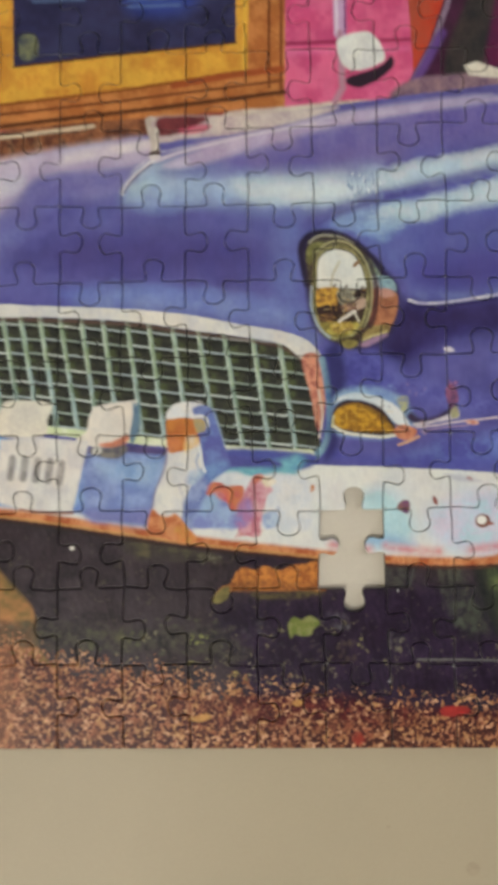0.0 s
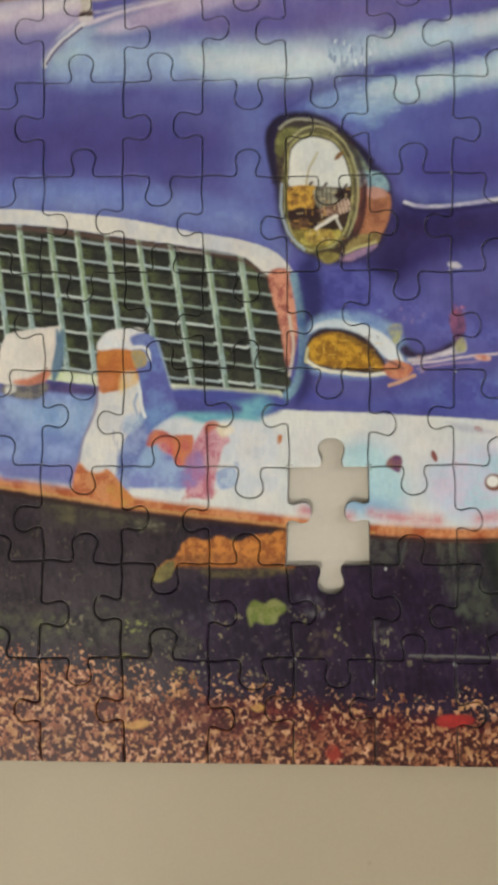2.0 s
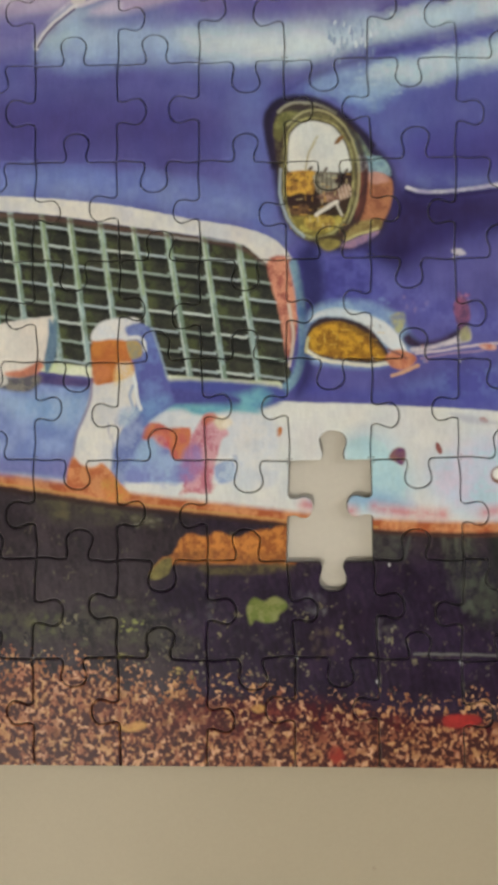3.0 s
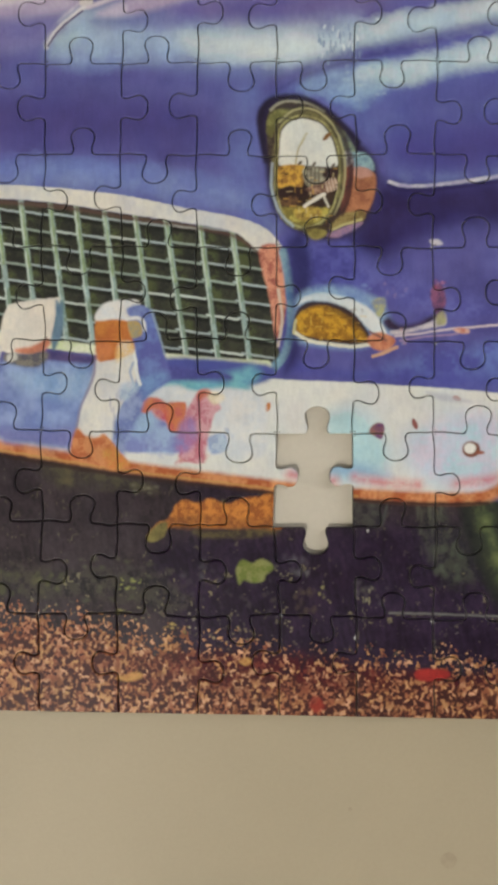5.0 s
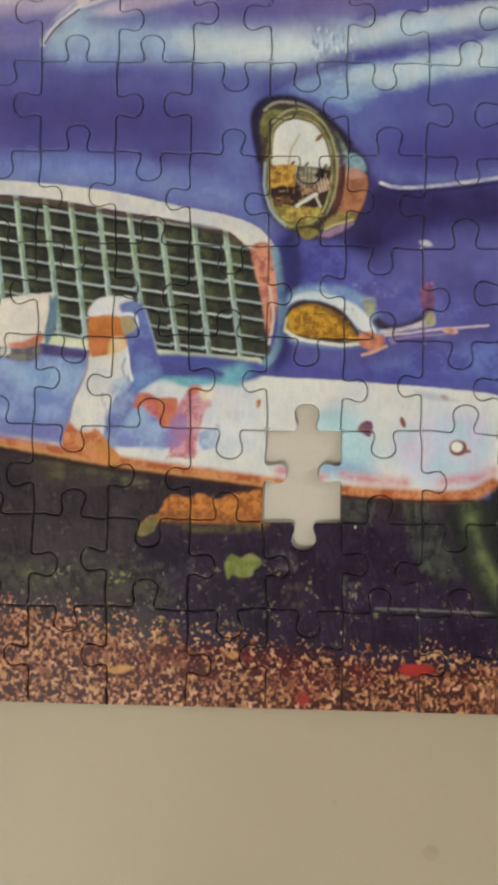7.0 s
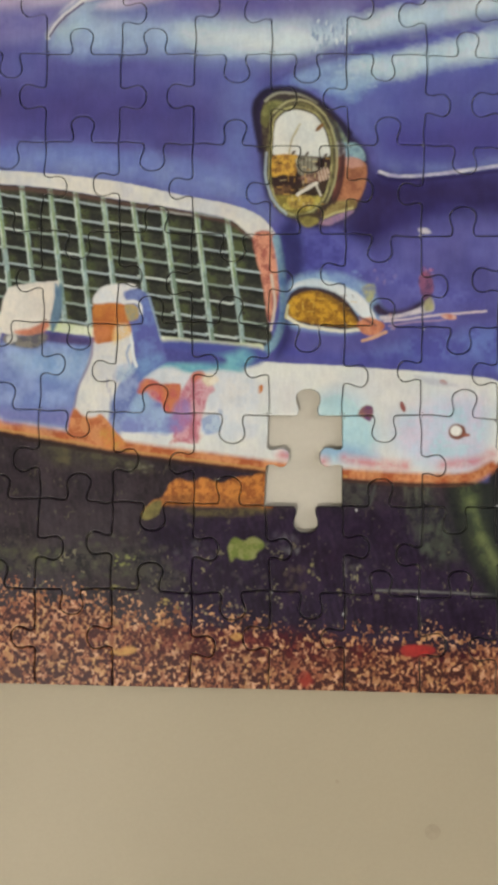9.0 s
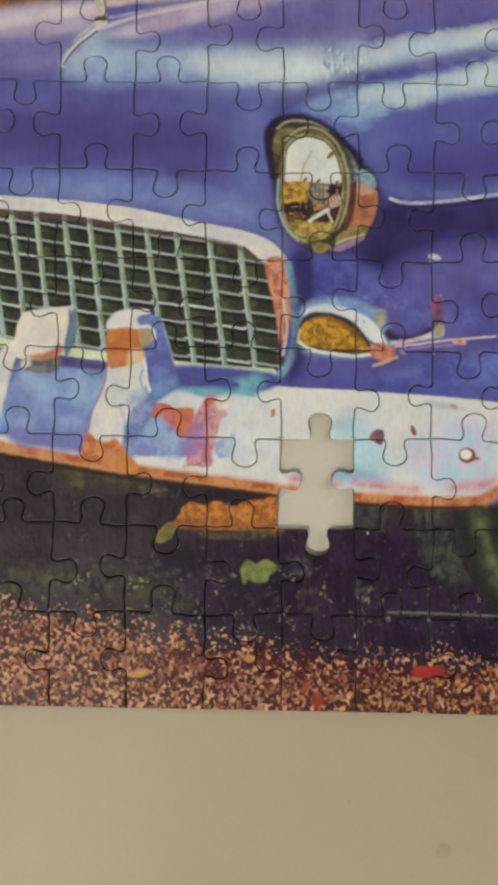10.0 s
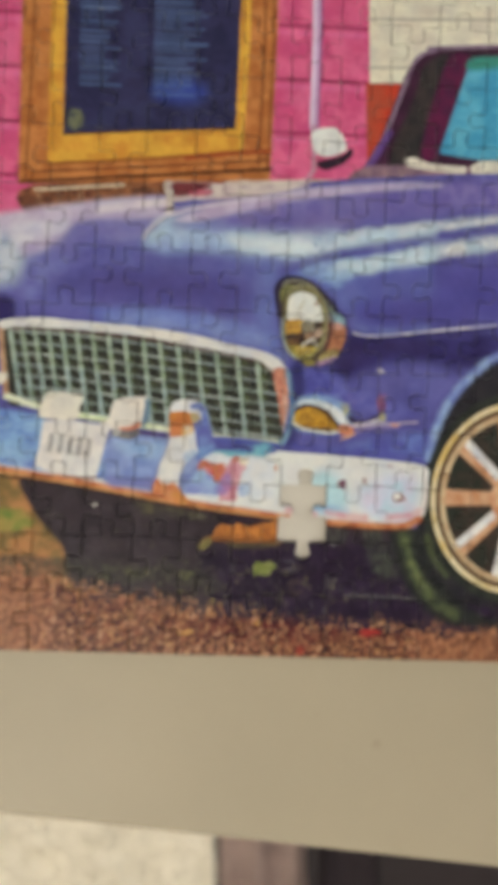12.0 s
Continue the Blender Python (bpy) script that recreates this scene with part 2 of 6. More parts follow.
def cut(a, b, side, off, size, lean):
    """The cut from node a to node b, with its knob on that side (1: to the left of the way, -1: to the right, 0: straight)."""
    a, b = np.array(a), np.array(b)
    way = b - a
    length = np.linalg.norm(way)
    way = way / length
    if side == 0:
        return np.array([a, b])
    left = np.array([-way[1], way[0]])
    mid = length / 2 + off
    half = np.array(KNOB) * size
    knob = np.vstack([half, half[-2::-1] * (-1, 1)])
    knob[:, 0] += lean * np.clip(knob[:, 1], 0, 8) * 0.1
    bow = 0.35 * lean
    line = np.vstack([[[0, 0], [(mid - 5.4 * size) * 0.5, bow]], knob + (mid, 0), [[(mid + 5.4 * size + length) / 2, -bow], [length, 0]]])
    line = spline(line, 10)
    return a + line[:, :1] * way + line[:, 1:] * left * side


def knob_side(table_, key, k, plus):
    text = table_.get(key, "")
    letter = text[k] if 0 <= k < len(text) else rng.choice("UD" if plus == "U" else "LR")
    return 1 if letter == plus else -1


HCUT, VCUT = {}, {}
for r in range(ROWS[0], ROWS[-1] + 2):
    for c in COLS:
        flat = r in (ROWS[0], ROWS[-1] + 1)
        side = knob_side(ACROSS, r, c + 4, "U")
        hole = (c, r) in ((0, 0), (0, -1))
        HCUT[c, r] = cut(NODE[c, r], NODE[c + 1, r], 0 if flat else side, 0.8 if hole else rng.uniform(-1.3, 1.3), 1.0 if hole else rng.uniform(0.92, 1.1), 0 if hole else rng.uniform(-1, 1))
for c in range(COLS[0], COLS[-1] + 2):
    for r in ROWS:
        flat = c in (COLS[0], COLS[-1] + 1)
        side = knob_side(UPRIGHT, c, r + 3, "L")
        hole = (c, r) in ((0, -1), (1, -1))
        VCUT[c, r] = cut(NODE[c, r], NODE[c, r + 1], 0 if flat else side, 1.2 if hole else rng.uniform(-1.3, 1.3), 0.85 if hole else rng.uniform(0.88, 1.02), 0 if hole else rng.uniform(-1, 1))


def outline(c, r, step):
    """The closed outline of a piece, counter-clockwise."""
    sides = (HCUT[c, r], VCUT[c + 1, r], HCUT[c, r + 1][::-1], VCUT[c, r][::-1])
    return np.vstack([even(s, step)[:-1] for s in sides])


def inset(line, d):
    way = np.roll(line, -1, 0) - np.roll(line, 1, 0)
    way /= np.linalg.norm(way, axis=1)[:, None] + 1e-9
    return line + d * np.stack([-way[:, 1], way[:, 0]], 1)


def inside(pts, line):
    """For each point, whether it lies inside the closed line, and its distance to it."""
    ok, far = np.zeros(len(pts), bool), np.full(len(pts), 1e9)
    x, y = pts[:, 0], pts[:, 1]
    for a, b in zip(line, np.roll(line, -1, 0)):
        cross = (a[1] > y) != (b[1] > y)
        if cross.any():
            ok ^= cross & (x < (b[0] - a[0]) * (y - a[1]) / (b[1] - a[1] + 1e-12) + a[0])
        e = b - a
        s = np.clip(((x - a[0]) * e[0] + (y - a[1]) * e[1]) / (e @ e + 1e-12), 0, 1)
        far = np.minimum(far, (x - a[0] - s * e[0]) ** 2 + (y - a[1] - s * e[1]) ** 2)
    return ok, np.sqrt(far)


# ---- the printed picture: a function that gives the ink at places of the sheet, in millimetres ----
def ink(r, g, b):
    """A printed colour from its 8-bit value, as reflectance."""
    v = np.array((r, g, b)) / 255
    return np.where(v < 0.04045, v / 12.92, ((v + 0.055) / 1.055) ** 2.4) * (0.98, 1.035, 1.0)


def chance(i, j, seed):
    v = np.sin(i * 127.1 + j * 311.7 + seed * 74.7) * 43758.5453
    return v - np.floor(v)


def cloud(x, y, size, seed=0):
    """Smooth noise, 0 to 1."""
    x, y = x / size, y / size
    i, j = np.floor(x), np.floor(y)
    u, v = x - i, y - j
    u, v = u * u * (3 - 2 * u), v * v * (3 - 2 * v)
    a = chance(i, j, seed) * (1 - u) + chance(i + 1, j, seed) * u
    b = chance(i, j + 1, seed) * (1 - u) + chance(i + 1, j + 1, seed) * u
    return a * (1 - v) + b * v


def pebbles(x, y, size, seed=0):
    """Random cells: a random number for the nearest cell, and the nearness of its rim."""
    i, j = np.floor(x / size), np.floor(y / size)
    best, second, pick = np.full(x.shape, 9.0), np.full(x.shape, 9.0), np.zeros(x.shape)
    for a in (-1, 0, 1):
        for b in (-1, 0, 1):
            px, py = i + a + chance(i + a, j + b, seed), j + b + chance(i + a, j + b, seed + 5)
            d = np.hypot(x / size - px, y / size - py)
            near = d < best
            second = np.where(near, best, np.minimum(second, d))
            pick = np.where(near, chance(i + a, j + b, seed + 9), pick)
            best = np.where(near, d, best)
    return pick, np.clip((second - best) * 3, 0, 1)


class Sheet:
    """Places of the sheet, kept in order of their height, and the ink laid on them so far."""

    def __init__(self, xy):
        x, y = xy.T
        # printed edges are never quite true: they wander by a fraction of a millimetre
        xy = xy + np.stack([cloud(x, y, 1.5, 401) + 0.5 * cloud(x, y, 0.6, 402) - 0.75, cloud(x, y, 1.5, 403) + 0.5 * cloud(x, y, 0.6, 404) - 0.75], 1) * 0.2
        self.order = np.argsort(xy[:, 1])
        self.xy = xy[self.order]
        self.rgb = np.zeros((len(xy), 3))
        self.clip = None

    def near(self, pts, pad):
        lo, hi = pts.min(0) - pad, pts.max(0) + pad
        a, b = np.searchsorted(self.xy[:, 1], (lo[1], hi[1]))
        x = self.xy[a:b, 0]
        return a + np.where((x > lo[0]) & (x < hi[0]))[0]

    def lay(self, idx, alpha, colour):
        if self.clip is not None:
            alpha = alpha * self.clip[idx]
        keep = alpha > 0.002
        idx, alpha = idx[keep], alpha[keep]
        x, y = self.xy[idx].T
        c = colour(x, y) if callable(colour) else ink(*colour)
        self.rgb[idx] += alpha[:, None] * (c - self.rgb[idx])

    def cover(self, pts, soft=0.3, smooth=True):
        """The places near a closed patch, and how far each is covered by it."""
        p = spline(pts, 4, True) if smooth else np.asarray(pts, float)
        cap = soft * 1.2
        idx = self.near(p, cap)
        x, y = self.xy[idx].T
        ok, far = np.zeros(len(idx), bool), np.full(len(idx), cap * cap)
        for a, b in zip(p, np.roll(p, -1, 0)):
            lo, hi = min(a[1], b[1]), max(a[1], b[1])
            i, j = np.searchsorted(y, (lo, hi))
            if j > i:
                ok[i:j] ^= x[i:j] < (b[0] - a[0]) * (y[i:j] - a[1]) / (b[1] - a[1] + 1e-12) + a[0]
            i, j = np.searchsorted(y, (lo - cap, hi + cap))
            k = i + np.where((x[i:j] > min(a[0], b[0]) - cap) & (x[i:j] < max(a[0], b[0]) + cap))[0]
            e = b - a
            t = np.clip(((x[k] - a[0]) * e[0] + (y[k] - a[1]) * e[1]) / (e @ e + 1e-12), 0, 1)
            far[k] = np.minimum(far[k], (x[k] - a[0] - t * e[0]) ** 2 + (y[k] - a[1] - t * e[1]) ** 2)
        far = np.sqrt(far)
        t = np.clip(np.where(ok, far, -far) / soft * 0.5 + 0.5, 0, 1)
        return idx, t * t * (3 - 2 * t)

    def fill(self, pts, colour, soft=0.3, smooth=True, strength=1.0, ragged=0.0):
        """A closed patch with a softer or harder rim; ragged: how far its rim breaks up into strokes."""
        idx, t = self.cover(pts, soft, smooth)
        if ragged:
            x, y = self.xy[idx].T
            grain = 0.65 * cloud(x + 0.4 * y, y * 1.6, 3.6, 71) + 0.35 * cloud(x + 0.3 * y, y * 1.5, 1.1, 72) - 0.5
            t = np.clip((t - 0.5 + ragged * grain * (t > 0) * (1.6 - t)) * 1.5 + 0.5, 0, 1) * (t > 0)
        self.lay(idx, strength * t, colour)

    def stroke(self, pts, width, colour, soft=0.2, smooth=True, strength=1.0, taper=0.0):
        """A line of that width; taper: how much thinner it is at its end."""
        p = spline(pts, 5) if smooth and len(pts) > 2 else np.asarray(pts, float)
        cap = width / 2 + soft * 1.2
        idx = self.near(p, cap)
        x, y = self.xy[idx].T
        far, n = np.full(len(idx), 1e9), len(p) - 1
        for k, (a, b) in enumerate(zip(p, p[1:])):
            i, j = np.searchsorted(y, (min(a[1], b[1]) - cap, max(a[1], b[1]) + cap))
            q = slice(i, j)
            e = b - a
            t = np.clip(((x[q] - a[0]) * e[0] + (y[q] - a[1]) * e[1]) / (e @ e + 1e-12), 0, 1)
            w = width / 2 * (1 - taper * (k + t) / n)
            far[q] = np.minimum(far[q], np.hypot(x[q] - a[0] - t * e[0], y[q] - a[1] - t * e[1]) - w)
        t = np.clip(0.5 - far / soft / 2, 0, 1)
        self.lay(idx, strength * t * t * (3 - 2 * t), colour)

    def oval(self, cx, cy, rx, ry, colour, soft=0.3, turn=0.0, strength=1.0):
        q = np.linspace(0, 2 * math.pi, 18, endpoint=False)
        c, s = math.cos(radians(turn)), math.sin(radians(turn))
        self.fill(np.stack([cx + rx * np.cos(q) * c - ry * np.sin(q) * s, cy + rx * np.cos(q) * s + ry * np.sin(q) * c], 1), colour, soft, False, strength)


def mottled(a, b, size=3.0, seed=0, sharp=1.0):
    """A colour that wanders between two inks at two scales."""
    a, b = ink(*a), ink(*b)

    def at(x, y):
        t = 0.65 * cloud(x, y, size, seed) + 0.35 * cloud(x, y, size / 4, seed + 3)
        t = np.clip((t - 0.5) * 2 * sharp + 0.5, 0, 1)[:, None]
        return a + (b - a) * t
    return at


def smudges(s, rows, seed, soft=0.4, strength=0.7):
    """Small uneven daubs scattered over boxes: two corners, how many, how wide and high they are, and their inks."""
    luck = random.Random(seed)
    for (x0, y0), (x1, y1), n, wide, high, inks in rows:
        for _ in range(n):
            x, y, k = luck.uniform(x0, x1), luck.uniform(y0, y1), luck.uniform(0.4, 1.0)
            q = np.linspace(0, 2 * math.pi, 7, endpoint=False) + luck.uniform(0, 1)
            r = np.array([luck.uniform(0.5, 1.2) for _ in q]) * k
            s.fill(np.stack([x + wide / 2 * r * np.cos(q), y + high / 2 * r * np.sin(q)], 1), luck.choice(inks), soft, True, strength * luck.uniform(0.5, 1.0))


def paint_wall(s):
    """The painted wall behind the car, with its framed notice board."""
    x, y = s.xy.T
    s.rgb[:] = mottled((198, 76, 122), (216, 100, 140), 7, 1, 1.3)(x, y)
    for k in range(12):
        h = 136.5 + 23.6 * k
        s.stroke([(-260, h + 0.5), (260, h - 1)], 1.3, (150, 44, 84), 0.6)
        s.stroke([(-260, h - 2.6), (260, h - 4)], 1.6, (226, 120, 168), 1.5, strength=0.5)
    s.fill([(30.5, 317.1), (249.8, 330.2), (258.9, 192.4), (35.7, 183.2)], mottled((226, 216, 196), (205, 192, 178), 7, 2), 0.4, False)
    for h in ([(34.0, 211.5), (98.0, 214.0), (257.1, 220.4)], [(34.7, 190.1), (98.9, 192.5), (258.5, 198.5)], [(33.3, 233.4), (255.6, 243.2)], [(32.6, 255.5), (254.1, 265.8)]):
        s.stroke(h, 1.0, (160, 150, 140), 0.5, False)
    s.fill([(33.9, 183.1), (56.3, 183.6), (48.3, 153.1), (35.7, 145.0)], mottled((190, 62, 40), (170, 75, 55), 5, 3), 0.4, False)
    s.stroke([(8.2, 315.8), (11.2, 204.0), (10.9, 162.9)], 4.2, (196, 158, 196), 0.5, False)
    s.stroke([(7.2, 315.7), (10.2, 203.9), (9.9, 162.9)], 1.1, (228, 205, 224), 0.4, False)
    s.stroke([(10.2, 315.9), (13.2, 204.1), (12.7, 163.0)], 0.8, (130, 70, 120), 0.4, False)


def paint_board(s):
    wood = mottled((166, 98, 52), (194, 124, 72), 4, 5, 1.3)
    s.fill([(-118.4, 313.0), (-7.7, 319.6), (-6.6, 203.2), (-8.4, 137.8), (-121.0, 132.5)], wood, 0.5, False)
    s.stroke([(-14.5, 314.4), (-12.2, 202.9), (-13.7, 145.1)], 0.9, (105, 55, 28), 0.4, False)
    s.stroke([(-10.6, 314.7), (-8.1, 203.1), (-9.6, 143.3)], 1.0, (120, 62, 34), 0.4, False)
    s.stroke([(-114.4, 308.5), (-114.7, 198.2), (-117.8, 134.6)], 0.9, (110, 58, 30), 0.4, False)
    s.fill([(-105.2, 313.8), (-19.6, 318.9), (-18.7, 202.6), (-21.0, 149.8), (-108.2, 142.4)], mottled((218, 162, 66), (198, 134, 54), 5, 6, 1.3), 0.4, False)
    s.stroke([(-21.0, 314.1), (-19.8, 202.6), (-22.0, 150.3)], 1.6, (225, 172, 70), 0.5, False)
    s.stroke([(-108.2, 141.9), (-66.6, 145.5), (-21.0, 150.8)], 1.2, (140, 80, 34), 0.5, False)
    s.stroke([(-114.1, 138.2), (-64.0, 142.2), (-9.2, 147.3)], 1.0, (112, 60, 32), 0.5, False)
    s.stroke([(-46.4, 146.8), (-28.6, 149.5), (-9.3, 151.3)], 2.2, (150, 72, 38), 0.7, False)
    s.stroke([(-120.0, 133.5), (-79.0, 137.1), (-53.8, 139.1), (-8.6, 143.3)], 1.6, (88, 48, 28), 0.6, False)
    s.fill([(-98.9, 314.1), (-24.6, 318.6), (-23.2, 217.2), (-24.6, 160.7), (-101.3, 155.1)], mottled((38, 37, 68), (54, 52, 88), 8, 7), 0.35, False)
    s.oval(*[(-50.0, 176.0)][0], 12, 5, (52, 66, 150), 4, strength=0.8)
    s.stroke([(-101.3, 155.1), (-66.8, 158.0), (-24.6, 160.7)], 0.8, (95, 60, 30), 0.3, False)
    # the notices: pale bars in two columns that nobody could read
    luck = random.Random(5)
    for x0, x1, y0, y1 in ((-94, -76, 176, 216), (-61, -38, 174, 222)):
        y = y1
        while y > y0:
            s.stroke([(x0, y), (x0 + (x1 - x0) * luck.uniform(0.55, 1.0), y)], luck.uniform(0.7, 1.3), (96, 112, 158), 0.5, False, luck.uniform(0.35, 0.75))
            y -= luck.uniform(1.6, 2.6)
    s.fill([(-99.0, 165.1), (-93.5, 165.8), (-92.9, 158.4), (-98.9, 157.7)], mottled((120, 120, 92), (70, 74, 80), 2, 9), 0.6)
    # sill and planks below the board
    s.fill([(-114.5, 132.3), (-46.1, 136.3), (-23.2, 135.2), (-28.2, 129.5), (-68.7, 125.5), (-106.4, 121.6), (-118.9, 121.1)], mottled((92, 52, 40), (150, 96, 66), 3, 11), 0.7)
    s.stroke([(-113.5, 130.3), (-94.0, 132.0), (-74.4, 133.8)], 1.4, (206, 182, 158), 0.5, False)
    for k in range(7):
        a, b = [(-112.0, 128.9), (-112.0, 122.9)]
        s.stroke([(a[0] + 9 * k, a[1]), (b[0] + 1 + 9 * k, b[1])], 2.2, mottled((70, 40, 34), (168, 122, 92), 2, 12 + k), 0.8, False)
    s.fill([(-46.1, 135.3), (-23.3, 137.2), (-21.8, 131.5), (-43.5, 128.9)], mottled((140, 40, 40), (90, 40, 40), 3, 13), 0.8)
    s.fill([(-28.4, 137.0), (-7.9, 138.3), (12.6, 139.6), (22.9, 139.0), (12.7, 136.1), (-10.4, 132.7), (-28.2, 132.0)], mottled((214, 200, 186), (190, 170, 160), 4, 14), 0.8)


def paint_body(s):
    """The blue bodywork, with the sheen that the picture shows on it."""
    blue = mottled((80, 72, 136), (98, 92, 160), 10, 21)
    s.fill([(-178.4, 112.0), (-128.9, 117.8), (-103.9, 122.9), (-78.9, 127.1), (-53.6, 130.3), (-23.2, 134.2), (12.6, 138.6), (48.7, 142.0), (96.2, 145.3), (261.6, 151.7), (274.8, -46.2), (104.4, -51.5), (75.8, -22.5), (1.4, -18.5), (-63.9, -6.7), (-128.0, 4.9), (-178.3, 11.4)], blue, 0.5)
    # bonnet, from its upper edge to the grille
    s.fill([(-158.6, 114.7), (-128.9, 119.3), (-98.9, 124.4), (-66.3, 128.6), (-56.1, 128.4), (-61.1, 120.0), (-83.8, 117.4), (-108.9, 115.0), (-123.8, 109.0), (-158.6, 105.3)], mottled((206, 192, 206), (176, 158, 186), 8, 22), 2.5)
    s.fill([(-158.6, 111.5), (-121.3, 111.1), (-115.0, 104.3), (-121.2, 91.5), (-133.6, 86.1), (-158.5, 80.3)], mottled((196, 200, 210), (150, 154, 190), 6, 23, 1.3), 7, strength=0.9)
    s.fill([(-113.8, 111.8), (-101.3, 114.8), (-91.2, 110.1), (-98.6, 97.3), (-111.0, 84.3), (-118.6, 84.1)], mottled((120, 116, 176), (100, 94, 160), 5, 43), 5, strength=0.8)
    s.fill([(-101.3, 115.3), (-86.3, 119.1), (-61.1, 120.0), (-63.5, 113.6), (-88.7, 110.2), (-101.2, 102.3)], mottled((92, 80, 150), (80, 68, 140), 5, 44), 3, strength=0.8)
    s.fill([(-158.5, 80.3), (-126.1, 83.8), (-122.5, 73.9), (-128.4, 63.6), (-158.5, 62.7)], (48, 38, 92), 3)
    s.fill([(-32.5, 126.2), (-7.0, 131.8), (23.0, 136.4), (61.7, 140.1), (96.4, 141.3), (140.0, 141.8), (140.0, 130.1), (66.0, 127.2), (31.5, 123.0), (-7.0, 120.1), (-32.5, 117.7)], mottled((124, 106, 168), (94, 80, 152), 6, 24, 1.3), 4)
    s.fill([(-7.0, 132.5), (23.0, 137.1), (61.7, 140.1), (35.8, 135.1), (14.4, 131.8)], (186, 170, 196), 1.5, strength=0.8)
    s.fill([(-85.6, 117.4), (-63.7, 119.0), (-51.9, 120.6), (-35.2, 123.1), (-43.5, 114.8), (-65.4, 110.7), (-85.6, 111.6)], mottled((136, 130, 186), (112, 104, 168), 7, 25), 4)
    s.fill([(-63.7, 109.9), (-58.7, 115.7), (-35.2, 117.3), (-11.7, 118.0), (8.3, 118.3), (23.3, 117.9), (21.7, 109.6), (8.4, 103.9), (-11.7, 104.7), (-35.1, 105.6), (-55.3, 104.0)], mottled((116, 124, 184), (150, 164, 206), 5, 26, 1.4), 5, ragged=0.15)
    s.fill([(-30.1, 114.4), (-15.1, 115.7), (-1.7, 116.3), (18.3, 116.6), (23.3, 114.9), (16.7, 108.0), (5.0, 106.4), (-11.7, 108.1), (-26.8, 109.8)], mottled((178, 188, 206), (214, 218, 220), 5, 27, 1.3), 4.5, strength=0.6, ragged=0.2)
    s.fill([(-63.7, 114.9), (-55.3, 121.2), (-51.1, 119.5), (-51.9, 114.8), (-60.3, 109.9)], mottled((186, 198, 206), (160, 170, 196), 4, 28), 1.8, strength=0.9)
    s.fill([(-55.8, 119.6), (-34.7, 125.2), (-7.0, 128.6), (23.0, 131.5), (40.1, 129.1), (23.0, 122.9), (-4.9, 120.1), (-32.5, 116.7), (-53.7, 115.0)], mottled((150, 138, 188), (122, 110, 174), 6, 49, 1.3), 5, strength=0.75)
    s.fill([(-108.5, 116.0), (-83.3, 118.3), (-64.3, 119.6), (-66.4, 110.6), (-83.3, 108.8), (-108.5, 107.5)], mottled((140, 132, 186), (116, 106, 170), 6, 60, 1.3), 5, strength=0.7)
    s.fill([(-26.1, 105.0), (-4.8, 106.2), (-2.7, 96.6), (-3.8, 79.6), (-15.5, 79.5), (-26.1, 88.0)], mottled((106, 108, 174), (92, 90, 160), 6, 75), 6, strength=0.7)
    s.fill([(-52.8, 120.2), (-45.2, 122.1), (-30.2, 125.1), (-30.1, 121.4), (-43.5, 117.8)], (76, 72, 142), 2.5)
    s.fill([(-85.6, 94.1), (-65.4, 97.4), (-41.8, 97.3), (-15.0, 97.3), (-6.7, 93.1), (-11.6, 84.8), (-43.5, 83.1), (-68.7, 84.8), (-85.6, 84.9)], mottled((72, 60, 128), (84, 74, 142), 7, 29), 6, strength=0.8)
    s.fill([(-85.6, 79.0), (-60.3, 78.1), (-35.1, 76.4), (-15.0, 71.4), (-4.9, 66.4), (-6.6, 63.1), (-21.7, 66.4), (-43.5, 69.8), (-68.8, 72.3), (-85.6, 74.0)], mottled((98, 102, 176), (116, 126, 192), 6, 30, 1.3), 5, ragged=0.4)
    s.fill([(-15.0, 97.3), (-6.7, 99.7), (-5.0, 89.7), (-5.3, 78.1), (-4.1, 66.4), (-11.6, 69.7), (-15.0, 83.1)], mottled((100, 104, 170), (90, 90, 160), 7, 31), 4)
    # wing above the headlamp
    s.fill([(-0.8, 97.2), (8.4, 102.2), (25.0, 106.3), (41.7, 109.6), (64.9, 115.3), (65.1, 78.0), (35.2, 72.2), (30.2, 78.0), (21.8, 88.0), (13.4, 95.5), (5.0, 97.2)], mottled((92, 92, 164), (104, 108, 176), 9, 32), 2)
    s.fill([(8.4, 99.7), (18.4, 102.7), (31.7, 103.8), (25.1, 91.4), (18.4, 93.0), (11.7, 97.2)], mottled((126, 146, 200), (156, 176, 210), 4, 33, 1.5), 4, ragged=0.55)
    s.fill([(35.9, 95.8), (66.0, 100.3), (96.4, 104.9), (140.0, 108.5), (140.0, 80.4), (96.4, 78.0), (66.0, 75.6), (40.2, 74.4), (31.6, 84.0)], mottled((78, 68, 146), (70, 60, 136), 9, 34), 6, strength=0.8)
    s.fill([(21.7, 113.3), (31.6, 116.6), (44.9, 118.9), (64.8, 121.8), (97.9, 126.0), (97.9, 122.3), (64.9, 117.5), (45.0, 114.2), (30.0, 110.9), (21.7, 108.6)], mottled((176, 186, 206), (224, 224, 220), 5, 35, 1.3), 4.2, strength=0.8, ragged=0.25)
    s.fill([(23.4, 98.8), (23.4, 102.0), (35.0, 104.6), (48.3, 107.6), (64.9, 111.2), (98.0, 116.9), (98.0, 111.1), (64.9, 106.2), (48.3, 102.6), (35.1, 98.8)], mottled((184, 196, 210), (228, 228, 224), 5, 36, 1.3), 4.2, strength=0.8, ragged=0.25)
